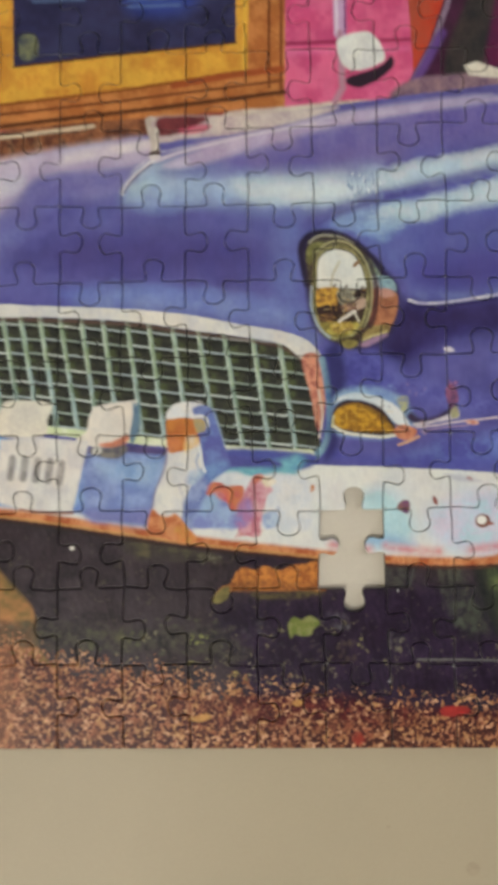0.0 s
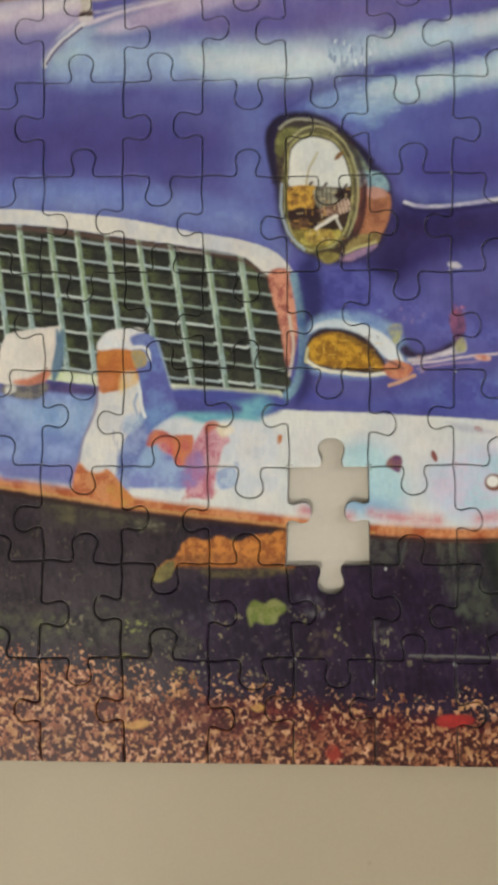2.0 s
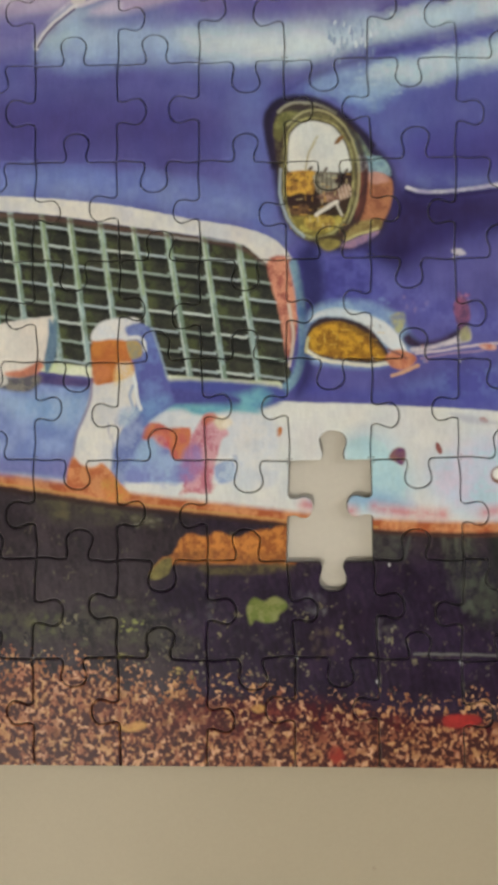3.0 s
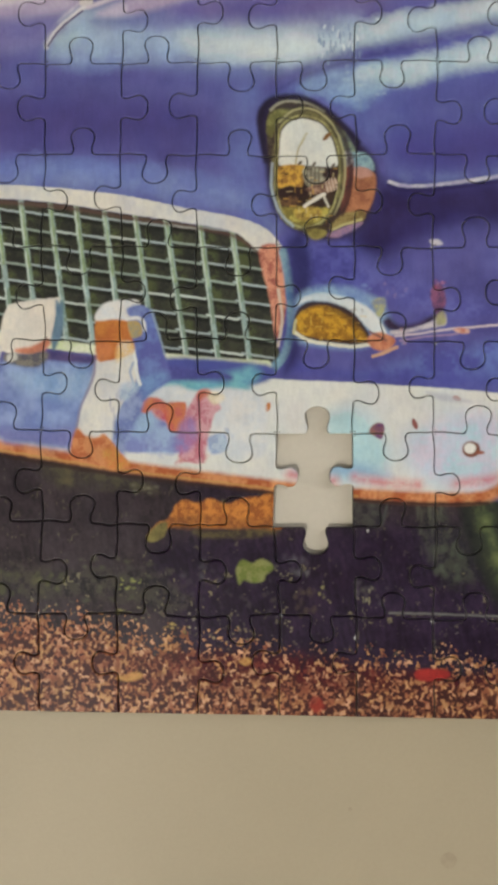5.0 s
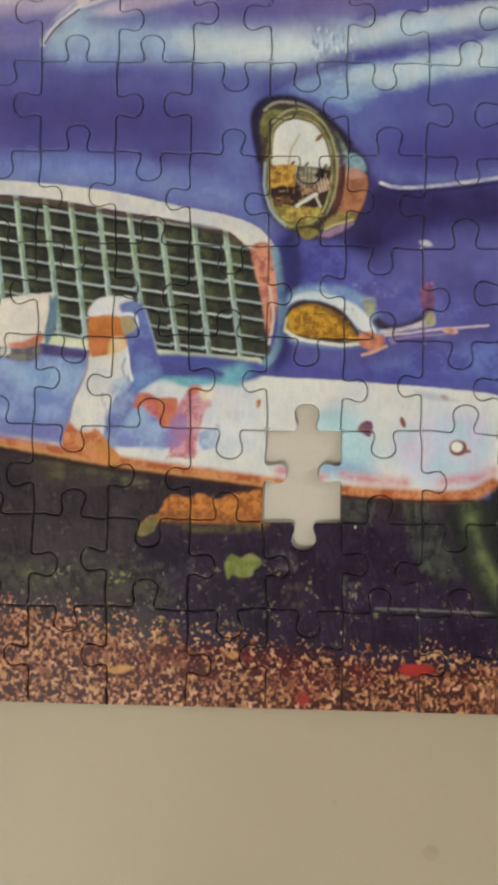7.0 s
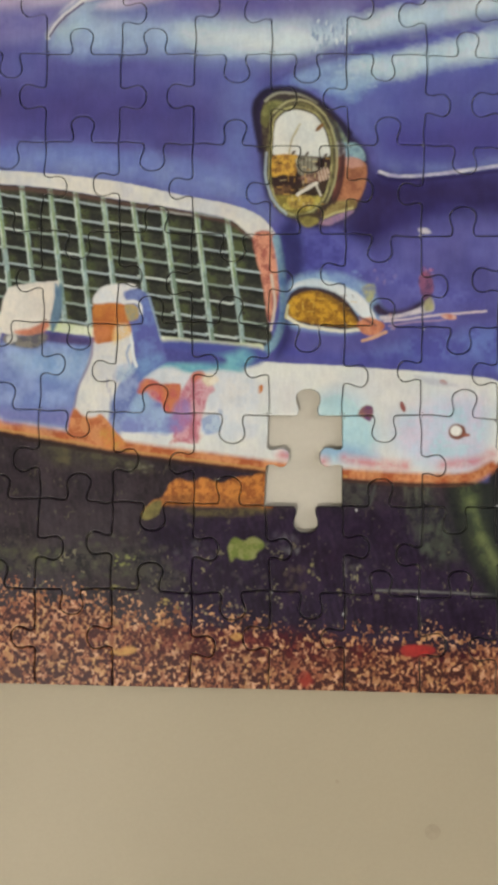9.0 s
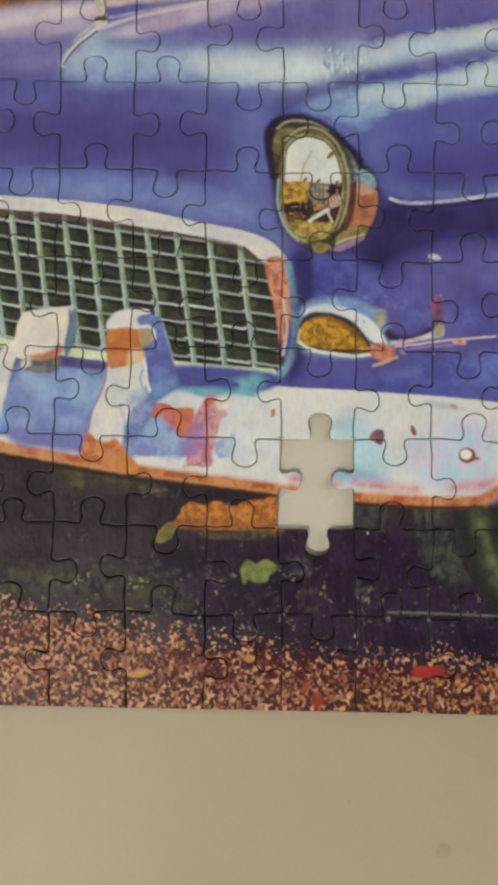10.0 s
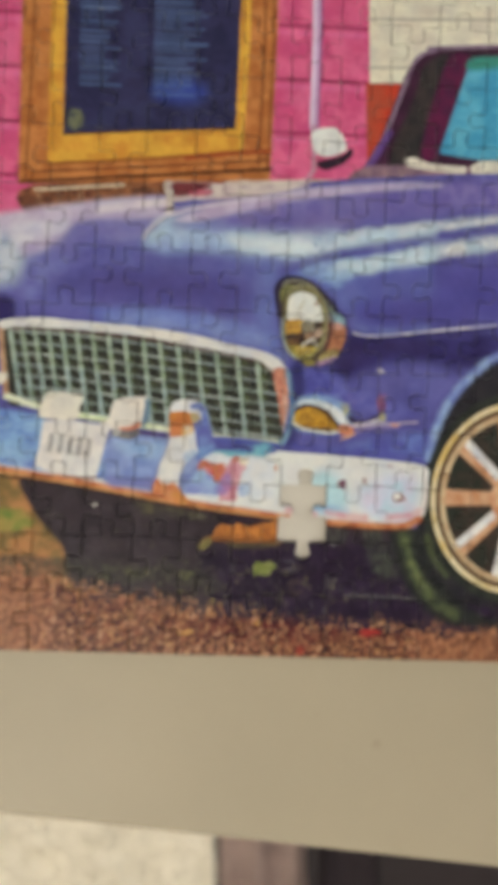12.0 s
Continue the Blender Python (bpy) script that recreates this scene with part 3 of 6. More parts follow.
    s.stroke([(5.9, 99.7), (15.0, 103.7), (25.0, 106.3), (41.7, 109.9), (64.9, 115.8), (97.9, 121.7)], 2.4, mottled((74, 68, 138), (92, 86, 156), 4, 37), 1.8)
    s.stroke([(-3.0, 93.4), (1.7, 97.4), (8.4, 101.0), (18.4, 104.3), (31.7, 107.6)], 1.4, mottled((52, 46, 104), (72, 66, 136), 3, 76), 0.9, taper=0.5)
    s.fill([(-1.6, 94.4), (5.0, 98.7), (15.0, 101.4), (21.7, 101.0), (15.1, 96.0), (21.8, 89.4), (15.1, 93.0), (8.4, 95.4)], mottled((96, 104, 172), (120, 136, 190), 3, 77, 1.4), 2.2, strength=0.7)
    luck = random.Random(8)
    for k in range(26):
        a, b = [(12.5, 115.5), (24.2, 105.5)]
        x, y = luck.uniform(a[0], b[0]), luck.uniform(b[1], a[1])
        s.stroke([(x, y), (x + luck.uniform(-0.6, 0.3), y - luck.uniform(0.6, 2.4))], luck.uniform(0.3, 0.9), (118, 128, 176), 0.4, False, 0.7)
    for k in range(14):
        a, b = [(20.0, 102.2), (31.7, 95.5)]
        x, y = luck.uniform(a[0], b[0]), luck.uniform(b[1], a[1])
        s.oval(x, y, luck.uniform(0.4, 1.2), luck.uniform(0.3, 0.7), (190, 204, 214), 0.6, 0, 0.6)
    s.stroke([(-65.4, 111.2), (-62.0, 116.5), (-54.0, 123.2), (-46.9, 124.8), (-31.8, 127.4), (-11.8, 130.6), (14.9, 135.8)], 0.9, mottled((206, 198, 210), (150, 140, 180), 5, 46), 0.5, taper=0.4)
    s.stroke([(-65.0, 110.5), (-61.2, 115.9), (-53.3, 122.2), (-52.6, 122.8)], 0.6, (70, 62, 120), 0.3)
    s.stroke([(-85.6, 121.6), (-72.1, 124.0), (-55.3, 127.1)], 2.2, (214, 202, 206), 1.2)
    s.fill([(-56.3, 135.4), (-52.9, 135.8), (-52.0, 126.1), (-52.5, 122.2), (-55.4, 122.2), (-55.0, 128.2)], mottled((208, 196, 188), (176, 160, 150), 2, 40), 0.4)
    s.stroke([(-55.4, 123.5), (-52.0, 123.5)], 0.8, (110, 92, 80), 0.3, False)
    # flank under the wing
    s.fill([(30.2, 69.7), (61.9, 71.4), (65.2, 71.0), (98.4, 73.0), (98.5, 54.7), (58.6, 58.0), (42.0, 54.7), (32.0, 49.7), (22.0, 48.0), (15.2, 51.4), (25.3, 58.0)], mottled((42, 32, 84), (56, 46, 106), 7, 38, 1.3), 5)
    s.fill([(21.8, 78.1), (31.9, 69.7), (35.2, 63.0), (30.3, 54.7), (21.9, 51.4), (15.2, 53.0), (25.2, 59.7), (30.2, 68.0)], (36, 28, 70), 3.5, strength=0.8)
    s.fill([(35.2, 74.4), (48.5, 73.7), (65.1, 75.7), (65.2, 72.7), (48.5, 70.7), (36.9, 70.7)], mottled((120, 126, 186), (96, 96, 164), 4, 39), 2.2, strength=0.8)
    s.fill([(8.6, 49.7), (21.9, 51.4), (32.0, 46.4), (45.4, 39.7), (55.4, 38.0), (62.1, 33.0), (48.8, 33.0), (35.4, 36.3), (22.0, 39.7), (8.6, 39.7)], mottled((104, 102, 178), (84, 78, 154), 4, 47, 1.4), 4, strength=0.8)
    s.fill([(32.1, 19.6), (45.5, 23.0), (65.5, 26.3), (82.2, 26.4), (82.3, 11.3), (62.3, 12.6), (45.5, 14.6), (22.1, 16.2)], mottled((104, 116, 186), (80, 78, 156), 4, 48, 1.5), 3.5, strength=0.8)
    s.fill([(-1.5, 53.0), (8.5, 54.7), (21.9, 54.7), (22.0, 39.7), (5.2, 39.7), (1.9, 32.9), (-0.6, 39.6)], mottled((92, 90, 166), (74, 68, 142), 4, 41, 1.4), 4)
    s.fill([(15.4, 17.9), (42.2, 17.9), (62.2, 16.3), (62.3, 12.1), (22.1, 15.4), (2.0, 17.9), (2.0, 22.9)], mottled((84, 82, 160), (72, 68, 146), 7, 42), 2.5, strength=0.8)
    s.stroke([(32.2, 71.0), (35.5, 69.9), (41.9, 69.7), (51.9, 70.7), (65.2, 72.4), (98.3, 76.3)], 1.0, mottled((222, 216, 222), (176, 166, 196), 4, 45), 0.4)
    s.stroke([(31.9, 70.0), (35.5, 68.7), (46.9, 68.9), (65.2, 71.0), (98.4, 75.0)], 1.0, (44, 34, 84), 0.5)
    s.fill([(43.3, 54.4), (45.6, 54.7), (47.0, 53.4), (44.6, 53.0)], (200, 190, 200), 0.5)


def paint_sheen(s):
    """The soft light that the picture shows along the bonnet and the wing."""
    pale, mist, deep = mottled((198, 208, 218), (216, 222, 226), 7, 310), mottled((152, 162, 202), (176, 186, 214), 8, 311), mottled((80, 70, 132), (72, 62, 124), 9, 312)
    s.fill([(-63.8, 107.7), (-57.5, 116.6), (-48.3, 118.5), (-31.6, 115.3), (-16.5, 113.6), (-6.0, 114.5), (4.6, 113.0), (16.6, 112.6), (21.0, 109.8), (19.4, 105.4), (7.4, 102.7), (-4.6, 103.3), (-22.7, 105.1), (-40.9, 107.1), (-54.6, 106.6)], mist, 6, strength=0.72)
    s.fill([(-25.6, 112.1), (-10.5, 113.4), (1.5, 112.8), (13.5, 111.8), (19.5, 109.6), (15.0, 106.7), (4.4, 104.9), (-7.6, 105.8), (-21.2, 107.7)], pale, 5.5, strength=0.95, ragged=0.15)
    s.fill([(-54.4, 118.7), (-48.3, 120.9), (-42.2, 120.4), (-42.2, 118.9), (-48.3, 116.4), (-54.5, 114.1), (-60.7, 109.2), (-63.5, 107.7), (-61.5, 111.9)], mottled((176, 190, 206), (150, 164, 198), 4, 313), 2.2, strength=0.7)
    s.fill([(-51.3, 118.6), (-37.6, 120.9), (-27.0, 118.4), (-28.6, 115.2), (-42.3, 115.3), (-51.4, 116.2)], mottled((100, 102, 164), (116, 116, 172), 5, 314), 3, strength=0.7)
    s.fill([(-19.4, 123.0), (-4.3, 121.7), (7.7, 123.4), (22.7, 124.1), (31.6, 120.9), (22.6, 117.0), (12.1, 114.9), (-1.4, 116.2), (-13.5, 116.8)], mottled((112, 98, 152), (132, 118, 166), 6, 315), 6, strength=0.75)
    s.fill([(-39.0, 127.3), (-25.3, 128.6), (-8.7, 129.6), (-5.8, 124.7), (-19.4, 124.5), (-33.0, 123.5)], mottled((140, 116, 158), (160, 142, 180), 4, 316), 3, strength=0.7)
    s.fill([(-77.3, 120.3), (-68.1, 120.6), (-60.5, 119.8), (-63.6, 113.8), (-68.3, 110.9), (-77.5, 109.7)], mottled((122, 108, 160), (140, 126, 176), 5, 317), 4, strength=0.7)
    s.fill([(-77.6, 106.6), (-63.8, 104.7), (-44.0, 101.7), (-19.8, 100.5), (-7.7, 97.7), (-4.8, 91.0), (-12.4, 88.2), (-32.0, 93.3), (-62.4, 96.2), (-77.7, 96.9)], mottled((104, 102, 164), (92, 88, 152), 8, 318), 7, strength=0.55)
    s.fill([(-77.8, 95.4), (-59.4, 95.2), (-41.2, 92.0), (-20.0, 89.9), (-12.5, 83.7), (-27.7, 82.0), (-47.4, 83.1), (-78.0, 85.4)], deep, 8, strength=0.7)
    s.fill([(-78.1, 76.0), (-59.7, 76.7), (-38.4, 74.4), (-20.3, 72.4), (-8.2, 68.8), (-2.3, 62.6), (-0.9, 57.8), (-11.3, 64.1), (-32.5, 67.0), (-56.8, 69.7), (-78.2, 71.1)], mottled((138, 148, 196), (116, 122, 182), 6, 319), 6, strength=0.75)
    s.fill([(-10.8, 95.7), (-4.7, 98.5), (-5.5, 88.0), (-5.1, 76.0), (-2.2, 66.9), (-8.2, 70.0), (-12.5, 82.2)], mottled((112, 118, 178), (98, 100, 164), 5, 320), 5, strength=0.7)
    s.fill([(22.6, 113.7), (31.6, 116.4), (43.5, 117.8), (55.7, 119.8), (67.3, 121.6), (67.2, 115.0), (55.7, 113.9), (43.4, 111.2), (31.5, 109.8), (24.3, 109.4)], mottled((196, 204, 216), (176, 188, 212), 6, 321), 4.5, strength=0.92, ragged=0.2)
    s.fill([(26.9, 101.3), (37.4, 104.0), (55.6, 108.5), (67.2, 110.5), (67.1, 104.3), (55.5, 102.5), (43.3, 99.6), (32.8, 98.1)], mottled((200, 210, 218), (180, 192, 214), 6, 322), 4.5, strength=0.95, ragged=0.2)
    s.fill([(7.3, 98.2), (16.4, 100.9), (28.3, 100.6), (31.3, 97.5), (26.7, 93.8), (20.8, 94.2), (13.3, 97.1)], mottled((150, 170, 206), (128, 142, 190), 3, 323), 3, strength=0.6)
    s.fill([(22.2, 91.5), (32.7, 93.6), (55.4, 96.0), (67.0, 96.5), (66.9, 89.1), (55.3, 87.6), (34.1, 85.5), (26.6, 82.7)], mottled((106, 110, 172), (92, 92, 158), 7, 324), 6, strength=0.6)
    s.fill([(34.0, 81.0), (55.2, 84.6), (66.8, 85.8), (66.7, 77.2), (55.1, 74.5), (36.9, 74.0)], mottled((74, 62, 130), (66, 54, 120), 7, 325), 6, strength=0.6)
    s.stroke([(-0.5, 97.5), (8.9, 103.0), (21.0, 106.2), (37.4, 109.6), (55.6, 113.3), (67.2, 115.3)], 3.0, mottled((82, 76, 142), (96, 90, 156), 4, 326), 2.6, strength=0.7)
    s.fill([(27.9, 70.3), (32.0, 67.8), (36.8, 66.8), (55.0, 67.6), (66.6, 67.6), (66.5, 64.6), (51.6, 62.6), (36.7, 58.4), (27.6, 55.6), (21.6, 54.3), (26.2, 60.2), (28.4, 66.1)], mottled((46, 34, 78), (58, 46, 96), 6, 327), 5, strength=0.75)
    # streaks rubbed through the shine
    luck = random.Random(31)
    for k in range(44):
        x, y = luck.uniform(12.0, 24.5), luck.uniform(105.0, 115.0)
        s.stroke([(x, y), (x + luck.uniform(-0.4, 0.3), y - luck.uniform(0.5, 2.4))], luck.uniform(0.25, 0.8), luck.choice(((116, 120, 166), (140, 150, 184), (222, 228, 230))), 0.3, False, 0.75)
    smudges(s, ((*[(19.4, 103.9), (31.2, 93.6)], 26, 1.8, 0.8, ((176, 192, 212), (196, 208, 220), (120, 134, 186))), (*[(22.6, 116.4), (30.3, 110.4)], 16, 1.2, 1.6, ((214, 220, 226), (150, 158, 192))),
                (*[(-22.6, 113.2), (7.4, 103.9)], 30, 4.0, 0.8, ((206, 214, 222), (160, 174, 206), (190, 200, 216)))), 32, 0.6, 0.45)
    # the far side of the bonnet, its crease and the ornament
    s.fill([(-118.7, 116.6), (-106.8, 121.7), (-79.4, 125.4), (-57.9, 128.2), (-54.6, 121.9), (-67.9, 118.8), (-85.4, 118.2), (-95.2, 115.4), (-102.5, 107.1), (-119.1, 101.0)], mottled((172, 154, 184), (194, 178, 200), 5, 328), 2.2, strength=0.75)
    s.fill([(-122.7, 114.8), (-106.9, 116.6), (-99.1, 116.7), (-101.2, 112.9), (-107.1, 110.0), (-122.9, 106.6)], mottled((214, 210, 218), (190, 184, 204), 4, 329), 2.5, strength=0.8)
    s.fill([(-107.2, 104.5), (-101.2, 109.8), (-94.1, 115.0), (-83.5, 117.4), (-64.0, 117.9), (-60.9, 114.7), (-75.8, 111.7), (-91.5, 109.9), (-99.4, 104.3)], mottled((104, 94, 156), (120, 110, 168), 4, 354), 2.4, strength=0.75)
    s.fill([(-50.3, 119.8), (-25.0, 128.3), (9.8, 134.0), (40.6, 136.8), (67.3, 139.7), (67.3, 137.8), (36.7, 135.0), (9.8, 130.9), (-19.3, 124.2), (-40.7, 118.7)], mottled((180, 160, 190), (200, 184, 204), 4, 355), 1.6, strength=0.85)
    s.fill([(-25.2, 120.9), (9.7, 129.4), (67.2, 136.3), (67.0, 126.7), (32.6, 122.9), (1.7, 116.6), (-19.4, 117.2)], mottled((112, 94, 156), (94, 82, 150), 6, 356), 5, strength=0.7)
    s.fill([(-54.2, 135.1), (-48.0, 136.4), (-24.8, 136.0), (-5.5, 136.9), (9.9, 137.5), (2.2, 134.7), (-13.3, 131.3), (-28.8, 129.2), (-42.4, 128.5), (-52.9, 127.6)], mottled((206, 190, 184), (180, 158, 164), 4, 358), 0.8)
    s.fill([(-52.3, 135.4), (-46.1, 136.3), (-35.2, 135.6), (-38.0, 133.0), (-44.3, 130.5), (-51.7, 129.9)], mottled((92, 40, 48), (120, 56, 60), 2.5, 359), 0.8)
    s.fill([(-45.0, 131.6), (-38.4, 133.0), (-33.8, 132.8), (-36.5, 130.6), (-43.1, 130.0)], (196, 84, 110), 0.7, strength=0.8)
    s.stroke([(-64.9, 110.2), (-61.5, 115.2), (-55.0, 120.5), (-53.1, 121.7)], 1.3, (214, 208, 214), 0.4)
    s.stroke([(-64.3, 110.5), (-60.9, 115.2), (-54.4, 120.2)], 0.6, (84, 70, 110), 0.3)
    s.stroke([(-52.8, 121.3), (-43.6, 124.1), (-31.4, 126.7), (-16.3, 129.6), (1.9, 132.0)], 1.2, (206, 192, 206), 0.6, taper=0.3)
    s.stroke([(-83.4, 122.9), (-77.2, 123.9), (-68.0, 125.4), (-54.9, 126.5)], 3.0, mottled((218, 206, 210), (196, 180, 196), 4, 357), 1.2)
    s.fill([(-54.8, 131.7), (-52.0, 132.2), (-51.8, 125.5), (-51.6, 122.5), (-54.9, 122.3), (-54.6, 125.9)], mottled((208, 198, 192), (180, 166, 158), 2, 40), 0.4)
    s.fill([(-54.9, 124.4), (-51.8, 124.6), (-51.6, 123.4), (-54.9, 123.2)], (84, 66, 66), 0.4)
    s.fill([(-54.9, 122.9), (-51.6, 123.1), (-51.9, 121.9), (-54.6, 121.7)], (206, 196, 200), 0.4)


def paint_cabin(s):
    s.fill([(33.1, 143.9), (40.9, 157.8), (51.1, 185.9), (55.9, 195.6), (63.5, 199.4), (77.7, 201.6), (257.6, 212.8), (261.7, 150.6), (38.3, 142.1)], mottled((52, 22, 44), (70, 30, 58), 8, 51), 0.5, False)
    s.fill([(45.9, 147.9), (56.5, 178.6), (60.4, 192.3), (72.8, 194.8), (66.7, 148.8)], mottled((40, 38, 40), (62, 52, 52), 4, 52), 1)
    s.fill([(70.2, 193.7), (81.6, 195.7), (76.6, 176.9), (68.1, 152.4), (59.4, 150.0)], mottled((92, 24, 62), (70, 26, 58), 4, 53), 1.2)
    s.fill([(81.6, 195.7), (258.0, 207.2), (261.3, 157.4), (87.5, 151.1), (68.6, 153.4)], mottled((66, 142, 182), (96, 166, 198), 7, 54, 1.3), 1, False)
    s.fill([(82.1, 196.3), (98.7, 197.5), (98.9, 193.5), (81.2, 191.0)], (60, 130, 120), 1.5)
    s.stroke([(35.1, 145.0), (43.9, 161.5), (52.9, 186.5), (57.2, 195.1), (64.8, 199.0), (80.3, 201.2), (257.6, 212.3)], 1.8, mottled((112, 86, 110), (140, 118, 138), 4, 55), 0.5)
    s.stroke([(36.2, 145.5), (45.5, 161.5)], 3, (96, 62, 128), 1, False)
    s.fill([(32.0, 144.9), (48.5, 147.5), (90.3, 147.1), (96.2, 144.3), (48.8, 141.0), (28.1, 139.2)], mottled((150, 118, 126), (110, 84, 104), 4, 56), 1)
    s.fill([(52.6, 150.2), (57.2, 151.4), (64.1, 148.7), (81.4, 147.8), (81.0, 144.2), (64.2, 145.6), (54.3, 146.7)], mottled((226, 216, 204), (196, 184, 172), 3, 57), 0.5, False)
    s.fill([(83.0, 147.9), (87.6, 150.6), (261.1, 159.4), (261.8, 149.6), (85.2, 142.9)], mottled((222, 214, 200), (190, 180, 170), 3, 58), 0.5, False)


def paint_mirror(s):
    s.fill([(12.4, 147.1), (23.6, 150.6), (28.1, 154.3), (28.7, 150.8), (23.7, 146.6), (16.6, 143.8)], (44, 30, 44), 0.6)
    s.stroke([(10.9, 162.9), (11.4, 144.1), (8.7, 139.4)], 2.2, (176, 130, 150), 0.8, False)
    s.fill([(9.7, 158.1), (11.9, 161.7), (19.6, 163.0), (23.3, 160.6), (26.0, 155.2), (24.6, 152.1), (17.4, 149.9), (12.2, 151.2)], mottled((228, 226, 222), (206, 204, 206), 4, 59), 0.6)


def paint_headlamp(s):
    """A hooded lamp: the hood's inside, the lens with the street mirrored in it, the rusty rim behind."""
    s.fill([(-4.9, 87.7), (-4.2, 91.6), (-1.8, 94.2), (2.8, 95.2), (8.2, 94.6), (14.1, 91.7), (19.2, 87.1), (23.3, 82.5), (27.1, 78.5), (28.8, 73.6), (28.1, 66.1), (26.2, 60.2), (21.7, 56.4), (15.6, 54.7), (9.6, 55.4), (3.7, 58.9), (-0.8, 63.8), (-2.2, 69.9), (-3.2, 78.9)], mottled((42, 34, 62), (54, 44, 74), 3, 61), 1.2)
    s.fill([(-2.5, 87.6), (-1.8, 90.9), (0.3, 93.0), (4.2, 93.9), (9.4, 93.3), (14.1, 90.8), (18.3, 87.1), (21.2, 81.9), (22.6, 76.8), (22.5, 69.3), (20.3, 63.3), (16.3, 58.9), (11.2, 56.0), (5.5, 58.5), (0.7, 63.2), (-1.0, 69.8), (-2.0, 78.9)], mottled((84, 74, 62), (58, 46, 46), 1.8, 62, 1.6), 0.5)
    s.fill([(-2.5, 85.5), (-1.8, 89.7), (0.9, 91.8), (5.4, 91.9), (7.2, 92.5), (3.6, 90.8), (0.5, 87.6), (-0.7, 84.0)], mottled((138, 134, 84), (104, 100, 62), 1.6, 63, 1.4), 0.6)
    s.stroke([(-1.2, 91.5), (1.5, 93.6), (5.2, 93.9), (9.6, 93.2), (13.8, 91.1)], 0.8, (176, 170, 150), 0.4, strength=0.8)
    s.fill([(0.3, 92.1), (3.6, 93.2), (7.2, 92.8), (10.2, 91.8), (6.6, 90.7), (2.7, 91.4)], mottled((70, 58, 60), (54, 46, 52), 1.5, 69), 0.8, strength=0.8)
    # the rim at the side, from green paint at its top to rust and bare metal
    s.fill([(17.1, 87.1), (19.7, 84.7), (21.8, 81.3), (22.6, 79.5), (20.2, 79.5), (18.5, 81.4), (17.0, 84.4)], mottled((128, 140, 118), (100, 110, 110), 1.6, 64, 1.5), 0.6)
    s.fill([(19.3, 78.7), (22.6, 79.5), (26.2, 78.5), (27.9, 74.5), (24.9, 73.7), (22.0, 74.4), (20.1, 73.5)], mottled((150, 172, 184), (120, 140, 160), 1.8, 65, 1.4), 0.5)
    s.fill([(20.7, 73.8), (24.4, 74.9), (27.9, 73.3), (28.2, 69.4), (26.9, 64.4), (24.1, 61.1), (20.5, 60.9), (19.7, 63.3), (21.2, 67.8)], mottled((178, 118, 86), (146, 92, 70), 2.2, 78, 1.4), 0.5)
    s.fill([(21.3, 73.5), (22.6, 75.3), (26.4, 74.6), (27.3, 72.8), (23.7, 72.2)], mottled((206, 156, 146), (190, 140, 130), 1.6, 79), 0.5, strength=0.8)
    s.fill([(15.7, 59.5), (18.8, 62.2), (21.8, 62.7), (24.8, 63.2), (25.3, 60.8), (22.3, 59.4), (18.7, 58.8), (15.4, 57.7)], mottled((150, 132, 84), (120, 98, 62), 1.6, 80, 1.4), 0.5)
    s.fill([(14.5, 56.2), (18.1, 58.0), (22.9, 59.6), (24.7, 59.6), (22.3, 57.6), (17.5, 55.6)], mottled((158, 124, 150), (126, 104, 146), 1.6, 66, 1.4), 0.5)
    s.stroke([(16.0, 57.7), (19.3, 59.1), (24.1, 60.5)], 0.6, (196, 186, 130), 0.4)
    s.fill([(19.0, 76.9), (21.1, 78.3), (22.0, 75.3), (21.6, 69.3), (20.3, 65.7), (18.2, 62.8), (18.9, 67.9), (18.6, 72.4)], mottled((170, 96, 76), (110, 60, 56), 1.6, 88, 1.5), 0.5)
    s.stroke([(21.4, 78.9), (21.5, 72.3), (20.6, 66.3), (18.8, 61.9)], 0.9, (74, 44, 44), 0.4, strength=0.8)
    s.fill([(18.4, 79.6), (21.1, 79.2), (21.7, 76.5), (19.6, 75.1), (18.4, 76.0)], mottled((180, 176, 178), (110, 104, 118), 1.3, 89, 1.5), 0.5)
    # the lens
    lens = [(0.7, 81.8), (1.4, 86.3), (4.2, 89.0), (8.1, 89.8), (12.6, 88.4), (15.5, 85.4), (17.6, 80.5), (18.1, 74.8), (17.7, 68.8), (15.8, 63.4), (12.7, 59.9), (8.2, 58.5), (4.0, 60.1), (1.4, 64.1), (0.2, 69.8), (0.3, 75.8)]
    s.fill([(-0.1, 83.4), (1.1, 87.2), (4.2, 90.2), (8.4, 91.3), (13.2, 89.6), (16.7, 85.9), (18.8, 80.8), (19.4, 74.8), (18.9, 68.2), (16.7, 62.5), (13.0, 59.0), (8.2, 57.4), (3.4, 59.2), (0.4, 63.2), (-0.8, 69.2), (-0.9, 76.5)], mottled((116, 108, 74), (84, 76, 58), 1.4, 67, 1.5), 0.4)
    s.fill(lens, mottled((64, 48, 40), (48, 36, 34), 1.4, 57, 1.6), 0.4)
    s.fill([(1.3, 81.8), (1.9, 85.7), (4.5, 88.2), (8.1, 89.0), (12.3, 87.7), (15.1, 84.8), (16.9, 80.2), (17.5, 75.7), (13.0, 75.5), (7.0, 76.0), (1.2, 76.1)], mottled((224, 220, 214), (210, 208, 206), 3, 68), 0.4)
